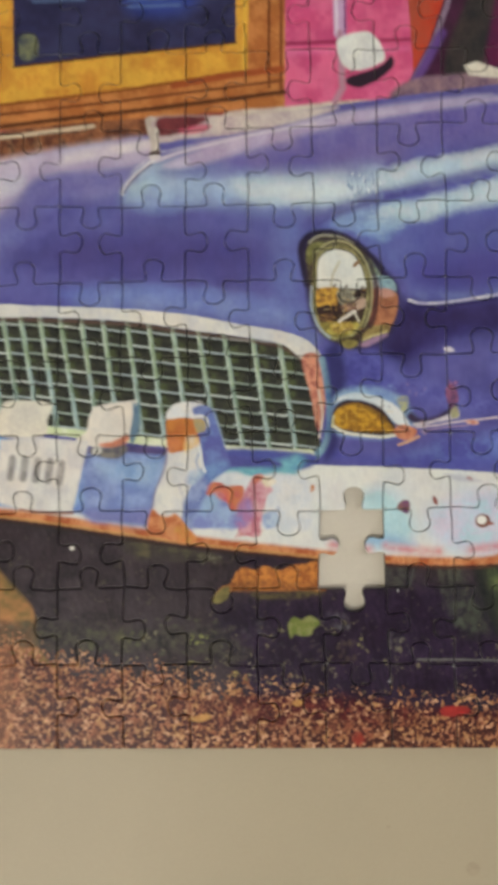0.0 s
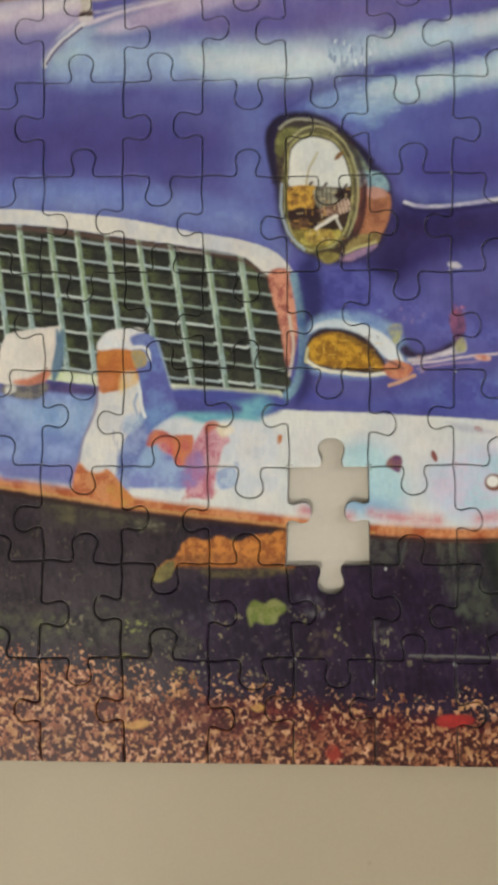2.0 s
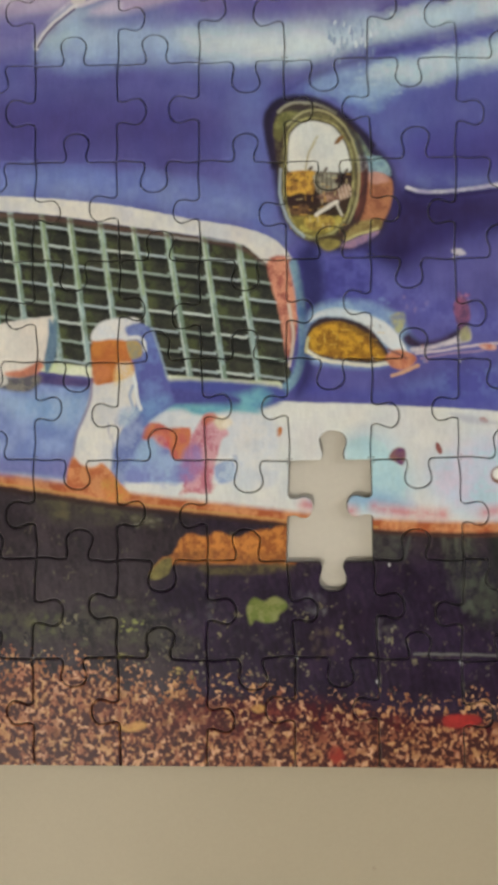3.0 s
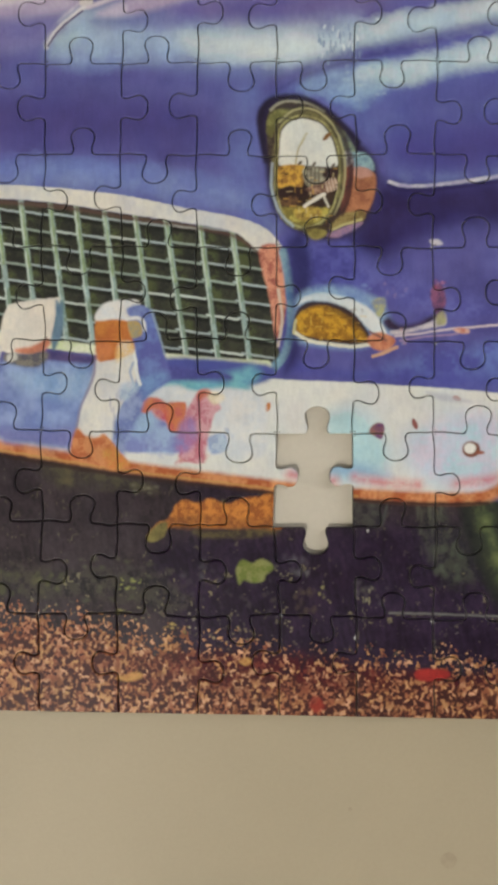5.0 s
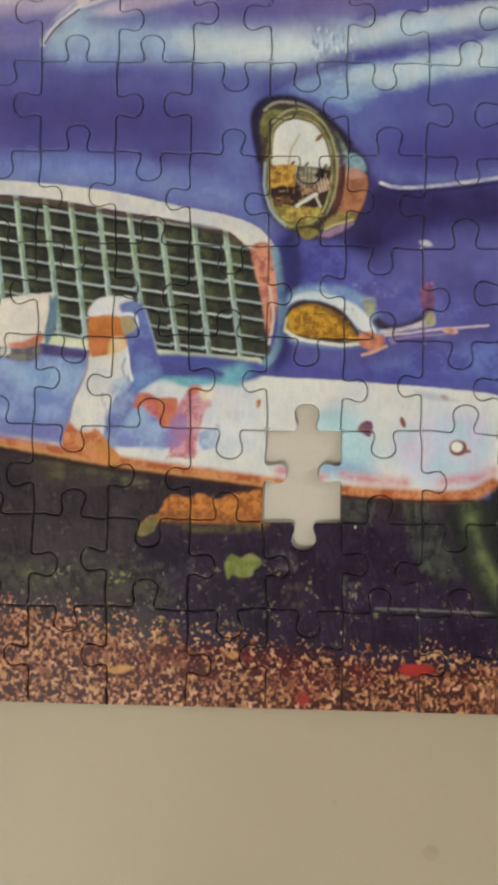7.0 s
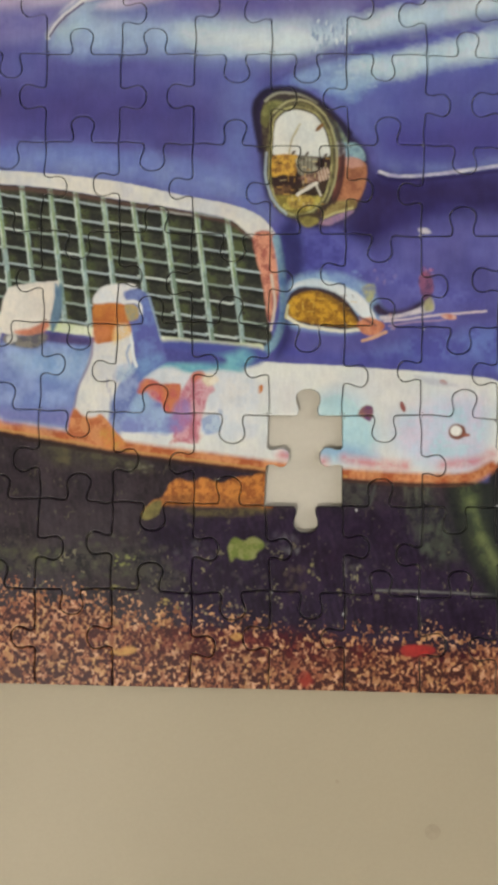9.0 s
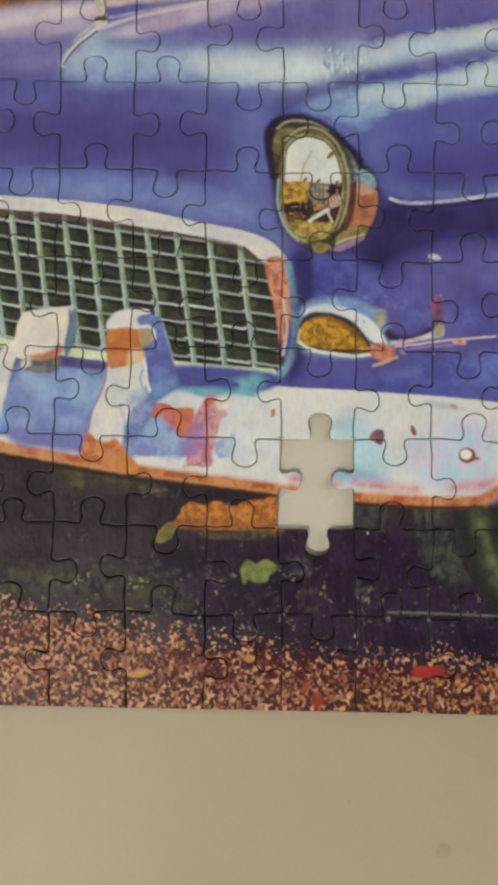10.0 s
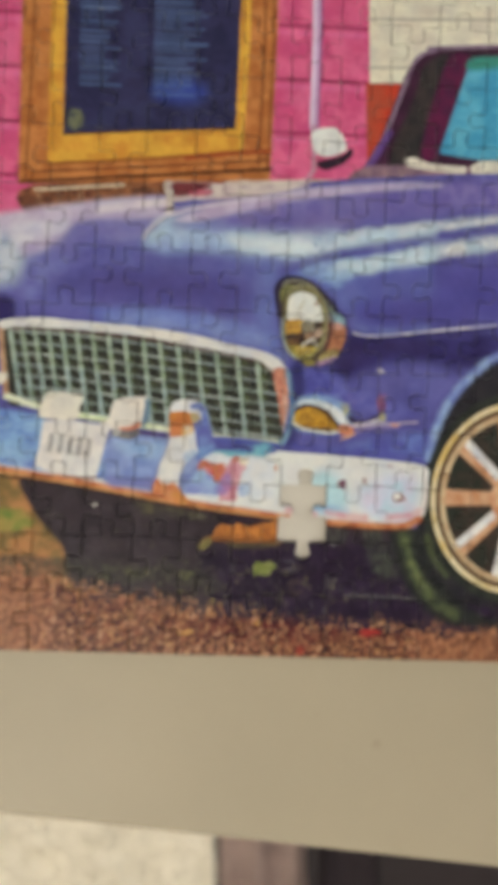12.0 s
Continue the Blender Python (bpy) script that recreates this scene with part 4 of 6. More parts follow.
    s.fill([(0.9, 75.5), (7.9, 75.9), (8.1, 72.3), (7.2, 69.9), (3.9, 70.3), (0.8, 69.8)], mottled((206, 160, 72), (150, 108, 56), 1.3, 71, 1.8), 0.4)
    s.fill([(7.9, 75.0), (13.9, 74.9), (13.8, 70.7), (12.3, 69.8), (8.7, 70.5)], mottled((160, 156, 138), (130, 122, 108), 1.2, 72, 1.5), 0.4)
    s.fill([(13.6, 74.3), (17.8, 74.8), (17.7, 73.0), (13.8, 72.5)], (56, 40, 42), 0.4)
    s.fill([(8.1, 69.0), (14.4, 71.6), (17.4, 71.8), (17.1, 69.4), (14.7, 68.0), (9.2, 67.8)], mottled((172, 136, 116), (110, 80, 70), 1.0, 58, 1.7), 0.4)
    s.fill([(0.5, 69.2), (6.9, 69.7), (9.3, 68.7), (8.3, 67.2), (0.8, 67.4)], (52, 36, 38), 0.5)
    s.fill([(0.8, 66.8), (5.6, 67.3), (6.8, 64.2), (2.3, 63.7)], mottled((110, 80, 56), (70, 50, 44), 1.0, 59, 1.6), 0.4)
    s.fill([(1.3, 63.8), (5.6, 64.3), (11.3, 63.8), (16.1, 64.3), (14.6, 61.6), (11.2, 59.6), (7.6, 58.8), (4.0, 60.4)], mottled((186, 168, 86), (122, 108, 56), 1.1, 73, 1.7), 0.5)
    s.fill([(5.6, 63.7), (11.9, 64.1), (12.7, 61.4), (8.2, 60.3), (5.8, 61.2)], mottled((196, 166, 82), (150, 122, 66), 1.0, 48, 1.7), 0.5)
    for h in [(9.1, 75.3), (10.1, 75.3), (11.2, 75.3), (12.4, 75.1)]:
        s.stroke([h, (h[0] - 0.2, h[1] - 5.0)], 0.45, (92, 84, 76), 0.25, False, 0.8)
    for h in [(14.1, 71.6), (15.0, 71.9), (15.9, 72.1), (16.8, 72.1)]:
        s.stroke([h, (h[0] + 0.7, h[1] - 3.2)], 0.5, (206, 182, 166), 0.25, False, 0.8)
    luck = random.Random(3)
    (ax, ay), (bx, by) = [(1.2, 75.2), (17.2, 60.4)]
    for k in range(70):
        x, y = luck.uniform(ax, bx), luck.uniform(by, ay)
        level = k % 2
        s.stroke([(x, y), (x + luck.uniform(0.5, 2.0) * level, y - luck.uniform(0.3, 1.4) * (1 - level))], luck.uniform(0.18, 0.4), luck.choice(((40, 28, 26), (206, 186, 140), (190, 146, 70), (60, 44, 36), (48, 34, 32))), 0.22, False, 0.7)
    s.stroke([(8.3, 64.4), (10.1, 65.7), (12.5, 67.1), (13.7, 67.7)], 1.0, (226, 216, 208), 0.3)
    s.stroke([(13.7, 67.1), (14.3, 65.6), (14.9, 64.3)], 0.6, (206, 196, 184), 0.3)
    s.stroke([(5.8, 76.3), (6.4, 79.9), (7.4, 82.3), (8.3, 83.5)], 0.5, (176, 164, 130), 0.3)
    s.stroke([(7.4, 82.0), (8.0, 83.5), (8.9, 84.9)], 0.5, (190, 180, 150), 0.3)
    s.fill([(13.4, 82.7), (13.7, 83.9), (15.2, 85.1), (16.1, 84.7), (14.9, 83.3)], (132, 92, 56), 0.3)
    for h in [(10.9, 76.2), (16.3, 75.7), (7.0, 76.6)]:
        s.oval(*h, 0.8, 0.4, (92, 80, 72), 0.3, 50)
    s.stroke(lens + lens[:1], 0.6, mottled((176, 168, 116), (120, 112, 76), 2, 74), 0.3)
    s.stroke([(1.1, 88.1), (4.2, 90.8), (8.4, 91.9), (13.2, 90.2), (17.0, 85.9), (19.0, 80.5), (19.7, 74.4), (19.0, 67.9), (16.7, 61.9)], 0.6, (168, 160, 120), 0.3)
    s.stroke([(-0.9, 76.5), (-1.2, 71.4), (-0.4, 66.8), (1.3, 62.6), (4.9, 58.9)], 0.7, (170, 180, 196), 0.4, strength=0.8)
    s.stroke([(-2.6, 77.4), (-3.8, 83.5), (-4.4, 88.3), (-3.6, 91.9), (-0.9, 94.4), (3.4, 95.2), (8.2, 94.6), (13.8, 91.7), (19.2, 87.1), (23.3, 82.2)], 1.6, (36, 28, 44), 0.7, strength=0.85)
    s.stroke([(17.4, 87.1), (19.7, 82.6), (20.8, 76.8), (20.7, 70.5), (19.1, 64.8), (16.0, 60.4), (12.7, 57.8)], 1.5, (58, 40, 44), 0.6, strength=0.8)
    s.fill([(8.8, 58.2), (12.7, 58.1), (14.5, 57.1), (13.2, 55.4), (10.2, 55.1)], mottled((150, 136, 76), (110, 96, 56), 1.2, 70), 0.5)
    s.stroke([(8.8, 58.2), (11.5, 58.7), (14.2, 58.2)], 0.8, (70, 56, 40), 0.4)


def paint_grille(s):
    """Slats and crossbars behind a chrome surround."""
    opening = [(-127.0, 68.7), (-118.4, 69.4), (-105.8, 69.3)] + [(-95.8, 68.9), (-64.3, 66.5), (-43.1, 63.0), (-21.9, 59.6), (-11.2, 57.1), (-4.4, 52.7), (-1.6, 41.1), (-0.1, 28.3), (-1.4, 19.8), (-32.5, 21.5), (-53.7, 24.5), (-74.8, 27.2), (-95.8, 29.9)] + [(-105.4, 31.6), (-115.6, 33.4), (-125.7, 36.7)]
    idx, t = s.cover(opening, 0.4)
    s.clip = np.zeros(len(s.xy))
    s.clip[idx] = t
    s.fill(opening, mottled((46, 46, 44), (64, 64, 54), 2.5, 81, 1.3), 0.5)
    tops = np.array([(-12.5, 57.7), (-21.6, 59.8), (-31.4, 61.1), (-40.1, 62.3), (-48.8, 63.1), (-56.9, 64.4), (-64.3, 65.0), (-72.7, 65.8), (-80.1, 66.6), (-87.4, 67.2), (-94.4, 67.8), (-101.1, 68.6), (-107.4, 69.2), (-113.5, 69.9), (-119.3, 70.5), (-124.7, 70.9)])
    feet = np.array([(-7.4, 19.8), (-16.5, 21.1), (-25.5, 22.1), (-34.8, 23.2), (-43.9, 24.2), (-52.2, 25.3), (-59.8, 26.4), (-68.0, 27.2), (-75.2, 28.3), (-82.1, 29.3), (-89.1, 30.4), (-95.6, 31.2), (-101.7, 32.2), (-107.6, 33.1), (-113.4, 34.1), (-118.9, 35.0)])
    for k, (a, b) in enumerate(zip(tops, feet)):
        shade = mottled((84, 90, 58), (52, 50, 46), 2.0, 90 + k, 1.6)
        s.fill([a, a + (4.2 - 0.12 * k, -1), b + (3.2 - 0.1 * k, 0), b], shade, 1.2, False, 0.8)
    o, e = [(-95.8, 66.1), (-11.2, 57.5)]
    slope = (e[1] - o[1]) / (e[0] - o[0])
    luck = random.Random(77)
    ends = np.vstack([tops[:1] + (9.6, 0), tops]), np.vstack([feet[:1] + (9.0, 0), feet])
    for k in range(len(tops)):
        for j in range(-1, 10):
            y = o[1] - 4.95 * j + 0.1
            at = lambda n: ends[0][n][0] + (ends[1][n][0] - ends[0][n][0]) * np.clip((ends[0][n][1] - y) / 45, 0, 1)
            l, r = at(k + 1), at(k)
            wave = luck.uniform(-0.2, 0.2)
            rise = lambda x: slope * (x - o[0]) * (1 if x > o[0] else 0.35)
            a, b = (l, y + rise(l) + wave + 0.25), (r, y + rise(r) + wave - 0.25)
            s.stroke([(a[0], a[1] - 0.95), (b[0], b[1] - 0.95)], 1.1, (26, 26, 28), 0.5, False, 0.75)
            s.stroke([a, b], 0.62, luck.choice(((176, 186, 190), (204, 210, 206), (156, 168, 160))), 0.28, False, luck.uniform(0.7, 1))
    for k, (a, b) in enumerate(zip(tops, feet)):
        mid = a + (b - a) * 0.45
        s.stroke([a + (0.2, 1), b + (0.2, -1)], 1.35, mottled((118, 136, 120), (156, 174, 176), 4, 130 + k, 1.3), 0.35, False)
        s.stroke([a, mid], 1.0, mottled((132, 148, 80), (170, 182, 140), 3, 150 + k, 1.3), 0.5, False, 0.7)
        s.stroke([a + (-0.35, 1), b + (-0.35, -1)], 0.5, mottled((206, 214, 210), (150, 164, 160), 3, 170 + k, 1.4), 0.3, False, 0.85)
    s.clip = None
    s.stroke([(-127.0, 67.7), (-118.4, 68.4), (-105.8, 68.3)] + [(-95.8, 67.8), (-64.3, 65.4), (-43.1, 61.9), (-21.9, 58.6), (-11.2, 56.0), (-4.4, 51.4)], 1.1, (96, 70, 66), 0.7, strength=0.8)
    s.fill([(-130.0, 70.6), (-123.5, 72.8), (-113.4, 73.6), (-103.4, 73.4)] + [(-95.8, 72.7), (-64.3, 70.7), (-43.1, 68.1), (-26.1, 64.5), (-11.2, 61.6), (-2.7, 58.2), (2.0, 52.2), (-4.4, 51.8), (-11.2, 57.1), (-21.9, 59.6), (-43.1, 63.0), (-64.3, 66.5), (-95.8, 68.9)] + [(-103.3, 68.9), (-113.4, 69.3), (-123.5, 69.0), (-128.0, 67.6)], mottled((222, 215, 208), (202, 198, 202), 6, 82), 0.35)
    s.fill([(-4.8, 52.2), (1.2, 53.1), (2.9, 43.3), (2.5, 32.6), (-0.1, 27.3), (-1.8, 38.6)], mottled((212, 146, 122), (164, 94, 84), 1.5, 83, 1.7), 0.5)
    s.stroke([(2.0, 51.8), (3.7, 43.3), (4.4, 30.5), (2.0, 21.9), (-1.4, 18.5)], 2.4, mottled((88, 116, 160), (132, 158, 180), 3, 84), 0.6)
    s.fill([(-178.3, 72.1), (-129.5, 70.6), (-127.9, 63.6), (-126.2, 36.9), (-130.7, 35.0), (-178.3, 39.4)], mottled((74, 66, 132), (96, 92, 160), 6, 87), 0.6, False)
    s.stroke([(-128.2, 67.6), (-127.1, 53.5), (-125.4, 37.7)], 2.6, mottled((190, 150, 120), (150, 112, 90), 3, 86), 0.6, False)
    s.fill([(-135.8, 46.1), (-127.8, 48.4), (-124.8, 47.4), (-127.3, 43.8), (-135.8, 40.5)], (216, 208, 196), 0.6)
    s.stroke([(0.7, 41.1), (1.8, 32.6), (0.5, 25.1)], 0.7, (206, 190, 176), 0.4)
    s.fill([(3.3, 54.0), (8.4, 56.1), (10.1, 43.3), (8.0, 32.6), (6.7, 21.9), (2.0, 16.6), (3.7, 26.2), (4.6, 36.9)], (46, 42, 92), 2, strength=0.9)
    s.stroke([(-125.2, 37.7), (-113.0, 34.0), (-102.9, 31.7)] + [(-87.4, 29.1), (-70.6, 27.0), (-50.5, 24.2), (-30.3, 21.7), (-15.5, 20.4), (-2.7, 19.6)], 2.8, mottled((204, 210, 168), (222, 220, 200), 3, 85), 0.4)
    s.stroke([(-32.5, 20.0), (-15.5, 18.5), (-1.8, 18.1)], 0.8, (90, 96, 130), 0.4)


def paint_bumper(s):
    s.fill([(-137.6, 26.1), (-95.8, 23.6), (-81.1, 20.8), (-55.8, 19.8), (-26.1, 19.8), (-2.7, 16.0), (23.0, 14.5), (53.1, 12.3), (67.8, 9.9), (69.1, 2.6), (68.2, -10.2), (64.3, -16.2), (56.6, -18.6), (31.6, -17.0), (5.9, -14.8), (-19.7, -11.3), (-43.0, -8.3), (-74.7, -2.7), (-95.8, 0.3), (-137.6, 6.7)], mottled((224, 220, 216), (212, 209, 211), 7, 141), 0.4)
    s.fill([(-137.6, 24.0), (-95.8, 22.9), (-81.1, 20.6), (-50.5, 18.7), (-54.7, -2.5), (-83.2, 1.1), (-137.6, 9.2)], mottled((100, 116, 186), (146, 166, 206), 6, 142), 1.2)
    s.fill([(-178.3, 31.8), (-110.4, 29.7), (-107.7, 13.0), (-120.4, 8.9), (-178.3, 11.4)], mottled((92, 116, 186), (140, 166, 206), 6, 143), 1.5)
    s.fill([(-82.1, 20.8), (-51.5, 19.8), (-45.2, 16.6), (-81.1, 17.2)], (78, 78, 150), 1.2)
    s.fill([(-32.5, 21.9), (-2.7, 19.8), (-2.7, 15.1), (-15.4, 13.4), (-32.5, 15.1)], (78, 80, 150), 1.0)
    s.fill([(-30.0, 16.1), (-13.1, 17.8), (-6.4, 19.5), (-4.7, 16.2), (-13.1, 11.1), (-26.6, 11.1)], mottled((120, 170, 190), (96, 140, 176), 4, 144), 1.6)
    s.fill([(-45.2, 1.0), (-40.9, 6.2), (-35.6, 8.5), (-28.5, 6.9), (-24.2, 3.8), (-25.8, -1.5), (-29.3, -5.8), (-38.8, -5.1), (-44.5, -4.1)], mottled((124, 132, 192), (172, 182, 214), 3, 145, 1.4), 1.6, False, ragged=0.5)
    s.fill([(-39.3, 9.2), (-35.0, 11.3), (-28.5, 10.6), (-25.9, 7.5), (-23.5, 4.9), (-25.7, 1.7), (-29.2, 1.5), (-32.0, 5.0), (-35.7, 6.1)], mottled((204, 122, 98), (176, 92, 86), 2, 146, 1.5), 1.5, False, ragged=0.6)
    s.fill([(-23.4, 10.2), (-21.3, 12.3), (-15.9, 9.7), (-18.1, 3.7), (-19.2, -0.2), (-20.7, -8.1), (-28.8, -8.0), (-27.2, -4.3), (-23.5, 0.6)], mottled((196, 104, 108), (212, 160, 160), 2, 147, 1.5), 1.6, False, ragged=0.6)
    s.fill([(-31.9, 14.3), (-24.3, 13.5), (-18.3, 12.2), (-22.5, 10.5), (-27.4, 11.1), (-30.7, 11.8)], mottled((232, 226, 222), (206, 210, 216), 2, 135, 1.4), 0.9, False)
    s.fill([(-22.6, 5.0), (-19.9, 5.9), (-20.6, -0.8), (-23.7, -4.1), (-26.1, -3.1)], mottled((112, 116, 190), (150, 130, 176), 2, 136, 1.4), 0.8, False, 0.8)
    s.fill([(-18.7, 4.9), (-14.7, 6.7), (-15.4, -0.9), (-19.1, -3.2)], mottled((120, 134, 196), (206, 206, 216), 1.6, 137, 1.6), 0.8, False, 0.8)
    s.fill([(13.8, 4.5), (25.5, 6.2), (32.3, -7.3), (22.2, -14.0), (15.5, -10.7)], mottled((176, 206, 222), (150, 190, 214), 5, 148), 4, strength=0.7)
    s.fill([(38.9, 1.2), (62.3, 6.3), (62.4, -15.5), (45.7, -13.9), (37.3, -8.9)], mottled((204, 190, 216), (176, 196, 220), 5, 149), 4, strength=0.8)
    s.fill([(8.8, -9.0), (18.9, -8.1), (25.6, -9.0), (32.3, -12.3), (18.9, -12.7), (5.4, -11.4)], (112, 146, 200), 2.5, strength=0.6)
    for h in ([(3.8, -11.4), (10.2, -12.2), (16.6, -13.3)], [(22.2, -12.3), (31.6, -14.0), (40.2, -14.5)], [(51.0, -14.1), (59.6, -13.2), (65.6, -11.1)]):
        s.stroke(h, 2.2, mottled((206, 84, 90), (206, 150, 150), 2, 159, 1.5), 2.0, strength=0.75)
    s.stroke([(-137.6, 5.8), (-95.8, -0.1), (-70.5, -4.4), (-43.0, -9.1), (-19.7, -12.2), (3.8, -15.2), (23.0, -17.0), (44.5, -18.3), (58.3, -17.9), (65.2, -14.5)], 3.4, mottled((168, 88, 52), (206, 138, 94), 3.2, 150, 1.3), 1.0)
    s.stroke([(-137.6, 2.9), (-95.8, -2.7), (-70.5, -7.2), (-43.0, -11.7), (-19.7, -14.5), (3.8, -17.3), (23.0, -18.9), (44.5, -20.0), (59.6, -19.7)], 1.0, (50, 32, 30), 0.7)
    s.stroke([(-137.6, 4.6), (-95.8, -1.4), (-70.5, -5.7), (-43.0, -10.2), (-19.7, -13.2), (3.8, -16.1), (23.0, -17.8)], 0.6, (190, 146, 86), 0.4, strength=0.8)
    s.stroke([(67.1, 8.7), (68.2, -1.7), (67.4, -11.5)], 1.2, (222, 206, 206), 0.6)
    # bolts and chips in the paint
    x, y = [(55.0, -4.5)][0]
    s.oval(x, y, 2.6, 2.3, (120, 74, 60), 0.4)
    s.oval(x - 0.3, y + 0.3, 1.7, 1.5, (236, 230, 228), 0.4)
    s.oval(x + 2.6, y - 0.9, 1.2, 0.5, (150, 84, 66), 0.4)
    s.fill([(26.2, 0.8), (28.2, 3.1), (30.5, 2.5), (29.9, -1.5), (27.5, -0.5)], mottled((104, 62, 108), (140, 100, 90), 1.2, 151), 0.4)
    s.oval(*[(39.2, 2.8)][0], 0.7, 1.6, (140, 82, 78), 0.3, 20)
    s.oval(*[(50.9, 9.9)][0], 1.2, 0.6, (176, 100, 70), 0.3, -20)
    s.oval(*[(-2.4, 7.8)][0], 0.8, 1.4, (190, 112, 50), 0.3, -20)
    s.fill([(42.2, 11.9), (48.9, 10.9), (55.6, 8.8), (47.2, 9.2)], (180, 176, 190), 0.8, strength=0.7)
    # the two white tags
    s.fill([(-82.8, 25.7), (-78.6, 29.9), (-76.9, 36.3), (-75.2, 37.8), (-63.4, 39.3), (-61.9, 38.2), (-64.2, 27.8), (-65.9, 24.9), (-73.1, 23.2)], mottled((230, 218, 206), (212, 200, 196), 4, 157), 0.4)
    s.stroke([(-74.8, 24.4), (-69.5, 23.6), (-65.1, 26.6)], 1.0, (190, 130, 110), 0.5)
    s.fill([(-64.2, 25.7), (-61.9, 37.6), (-60.4, 36.3), (-62.5, 25.7)], (100, 120, 140), 0.6)
    s.fill([(-75.8, 22.3), (-68.4, 23.2), (-66.3, 19.8), (-72.7, 18.5)], mottled((96, 100, 120), (140, 140, 120), 2, 140), 0.7)
    s.fill([(-110.4, 28.9), (-108.0, 38.2), (-105.0, 40.3), (-91.3, 39.1), (-92.5, 33.5), (-94.2, 27.8)], mottled((226, 216, 202), (206, 196, 188), 4, 139), 0.5)
    # number plate, with its sign turned to bars
    s.fill([(-108.9, 26.9), (-97.7, 27.7), (-78.3, 25.6), (-80.7, 16.3), (-84.6, 1.7), (-101.0, 2.4), (-112.7, 6.2), (-110.3, 15.6)], mottled((220, 212, 208), (204, 198, 200), 3, 158, 1.3), 0.5, False)
    bars = [(-104.8, 21.9), (-100.4, 21.5), (-96.1, 21.0), (-91.8, 20.6), (-87.9, 19.9)]
    for x, y in bars:
        s.stroke([(x, y - 1.5), (x - 1.0, y - 8.0)], 2.5, mottled((120, 114, 116), (160, 152, 150), 1.5, 138), 0.6, False, 0.85)
    s.stroke([(-103.0, 2.8), (-92.3, 1.5), (-84.6, 1.2)], 0.8, (150, 96, 80), 0.5)


def paint_overrider(s):
    """The upright on the bumper, worn down to rust, and the peeling paint beside it."""
    s.fill([(-79.2, 20.6), (-65.3, 22.1), (-52.2, 22.5), (-53.2, 16.4), (-56.4, 7.4), (-58.1, -2.6), (-70.4, -1.9), (-79.6, 0.1)], mottled((116, 126, 184), (142, 152, 202), 5, 330, 1.3), 1.5)
    s.fill([(-76.2, 18.4), (-62.3, 18.7), (-53.1, 18.9), (-56.4, 10.4), (-65.5, 11.2), (-73.2, 13.7)], mottled((130, 156, 200), (160, 176, 210), 4, 331, 1.4), 3, strength=0.7)
    s.fill([(-70.3, 1.5), (-57.7, 1.9), (-58.1, -3.6), (-70.4, -2.5), (-79.6, -0.8), (-79.5, 2.3)], mottled((104, 98, 160), (126, 118, 176), 4, 332), 2.5, strength=0.8)
    s.fill([(-67.4, 24.3), (-51.6, 22.5), (-51.9, 20.4), (-66.9, 21.9)], mottled((70, 60, 110), (92, 74, 120), 3, 333), 0.8)
    s.fill([(-42.4, 22.3), (-30.3, 19.7), (-15.1, 17.9), (-12.1, 15.7), (-15.2, 14.0), (-28.8, 15.4), (-41.0, 13.2)], mottled((86, 84, 152), (74, 70, 136), 4, 334), 0.9)
    s.fill([(-31.9, 14.6), (-18.2, 15.2), (-10.6, 14.8), (-7.6, 12.6), (-15.2, 12.2), (-27.4, 11.8)], mottled((120, 172, 186), (98, 146, 178), 4, 335), 1.4)
    # the peeling panel
    s.fill([(-38.1, 8.6), (-35.0, 12.2), (-28.8, 14.2), (-22.8, 12.3), (-15.2, 13.4), (-7.6, 12.3), (-3.2, 9.5), (-3.4, -5.6), (-12.5, -7.0), (-18.5, -5.4), (-33.7, -5.1), (-44.1, -4.1), (-42.8, 1.1)], mottled((222, 216, 216), (206, 206, 214), 4, 336), 1.0)
    s.fill([(-39.9, 7.1), (-35.0, 8.2), (-29.0, 6.9), (-26.0, 1.4), (-23.3, -0.7), (-24.6, -4.7), (-35.3, -5.1), (-44.1, -4.4), (-43.1, 0.2)], mottled((128, 130, 188), (156, 168, 208), 4, 337, 1.4), 0.9, ragged=0.25)
    s.fill([(-40.6, 5.3), (-36.0, 6.7), (-33.6, 4.0), (-35.2, 0.0), (-41.3, -0.5)], mottled((160, 178, 210), (140, 152, 198), 3, 338), 1.6, strength=0.7)
    s.fill([(-39.3, 7.4), (-37.7, 10.4), (-34.1, 10.7), (-30.4, 9.1), (-25.9, 9.3), (-25.6, 6.0), (-26.6, 1.4), (-30.6, 1.2), (-32.0, 6.1), (-35.0, 7.6), (-37.2, 6.1)], mottled((200, 120, 84), (188, 100, 90), 2, 339, 1.5), 0.8, ragged=0.4)
    s.fill([(-36.0, 7.6), (-33.5, 8.5), (-31.1, 6.4), (-30.8, 3.9), (-33.6, 4.6)], mottled((196, 70, 70), (206, 120, 96), 1.6, 340, 1.5), 0.8, strength=0.8)
    s.fill([(-22.8, 11.4), (-20.7, 12.5), (-17.7, 10.4), (-15.6, 7.6), (-17.8, 5.5), (-19.0, 0.7), (-20.4, -5.3), (-21.6, -8.4), (-27.7, -6.4), (-25.8, -0.7), (-25.9, 6.0)], mottled((186, 112, 128), (208, 156, 166), 2, 341, 1.6), 0.9, ragged=0.35)
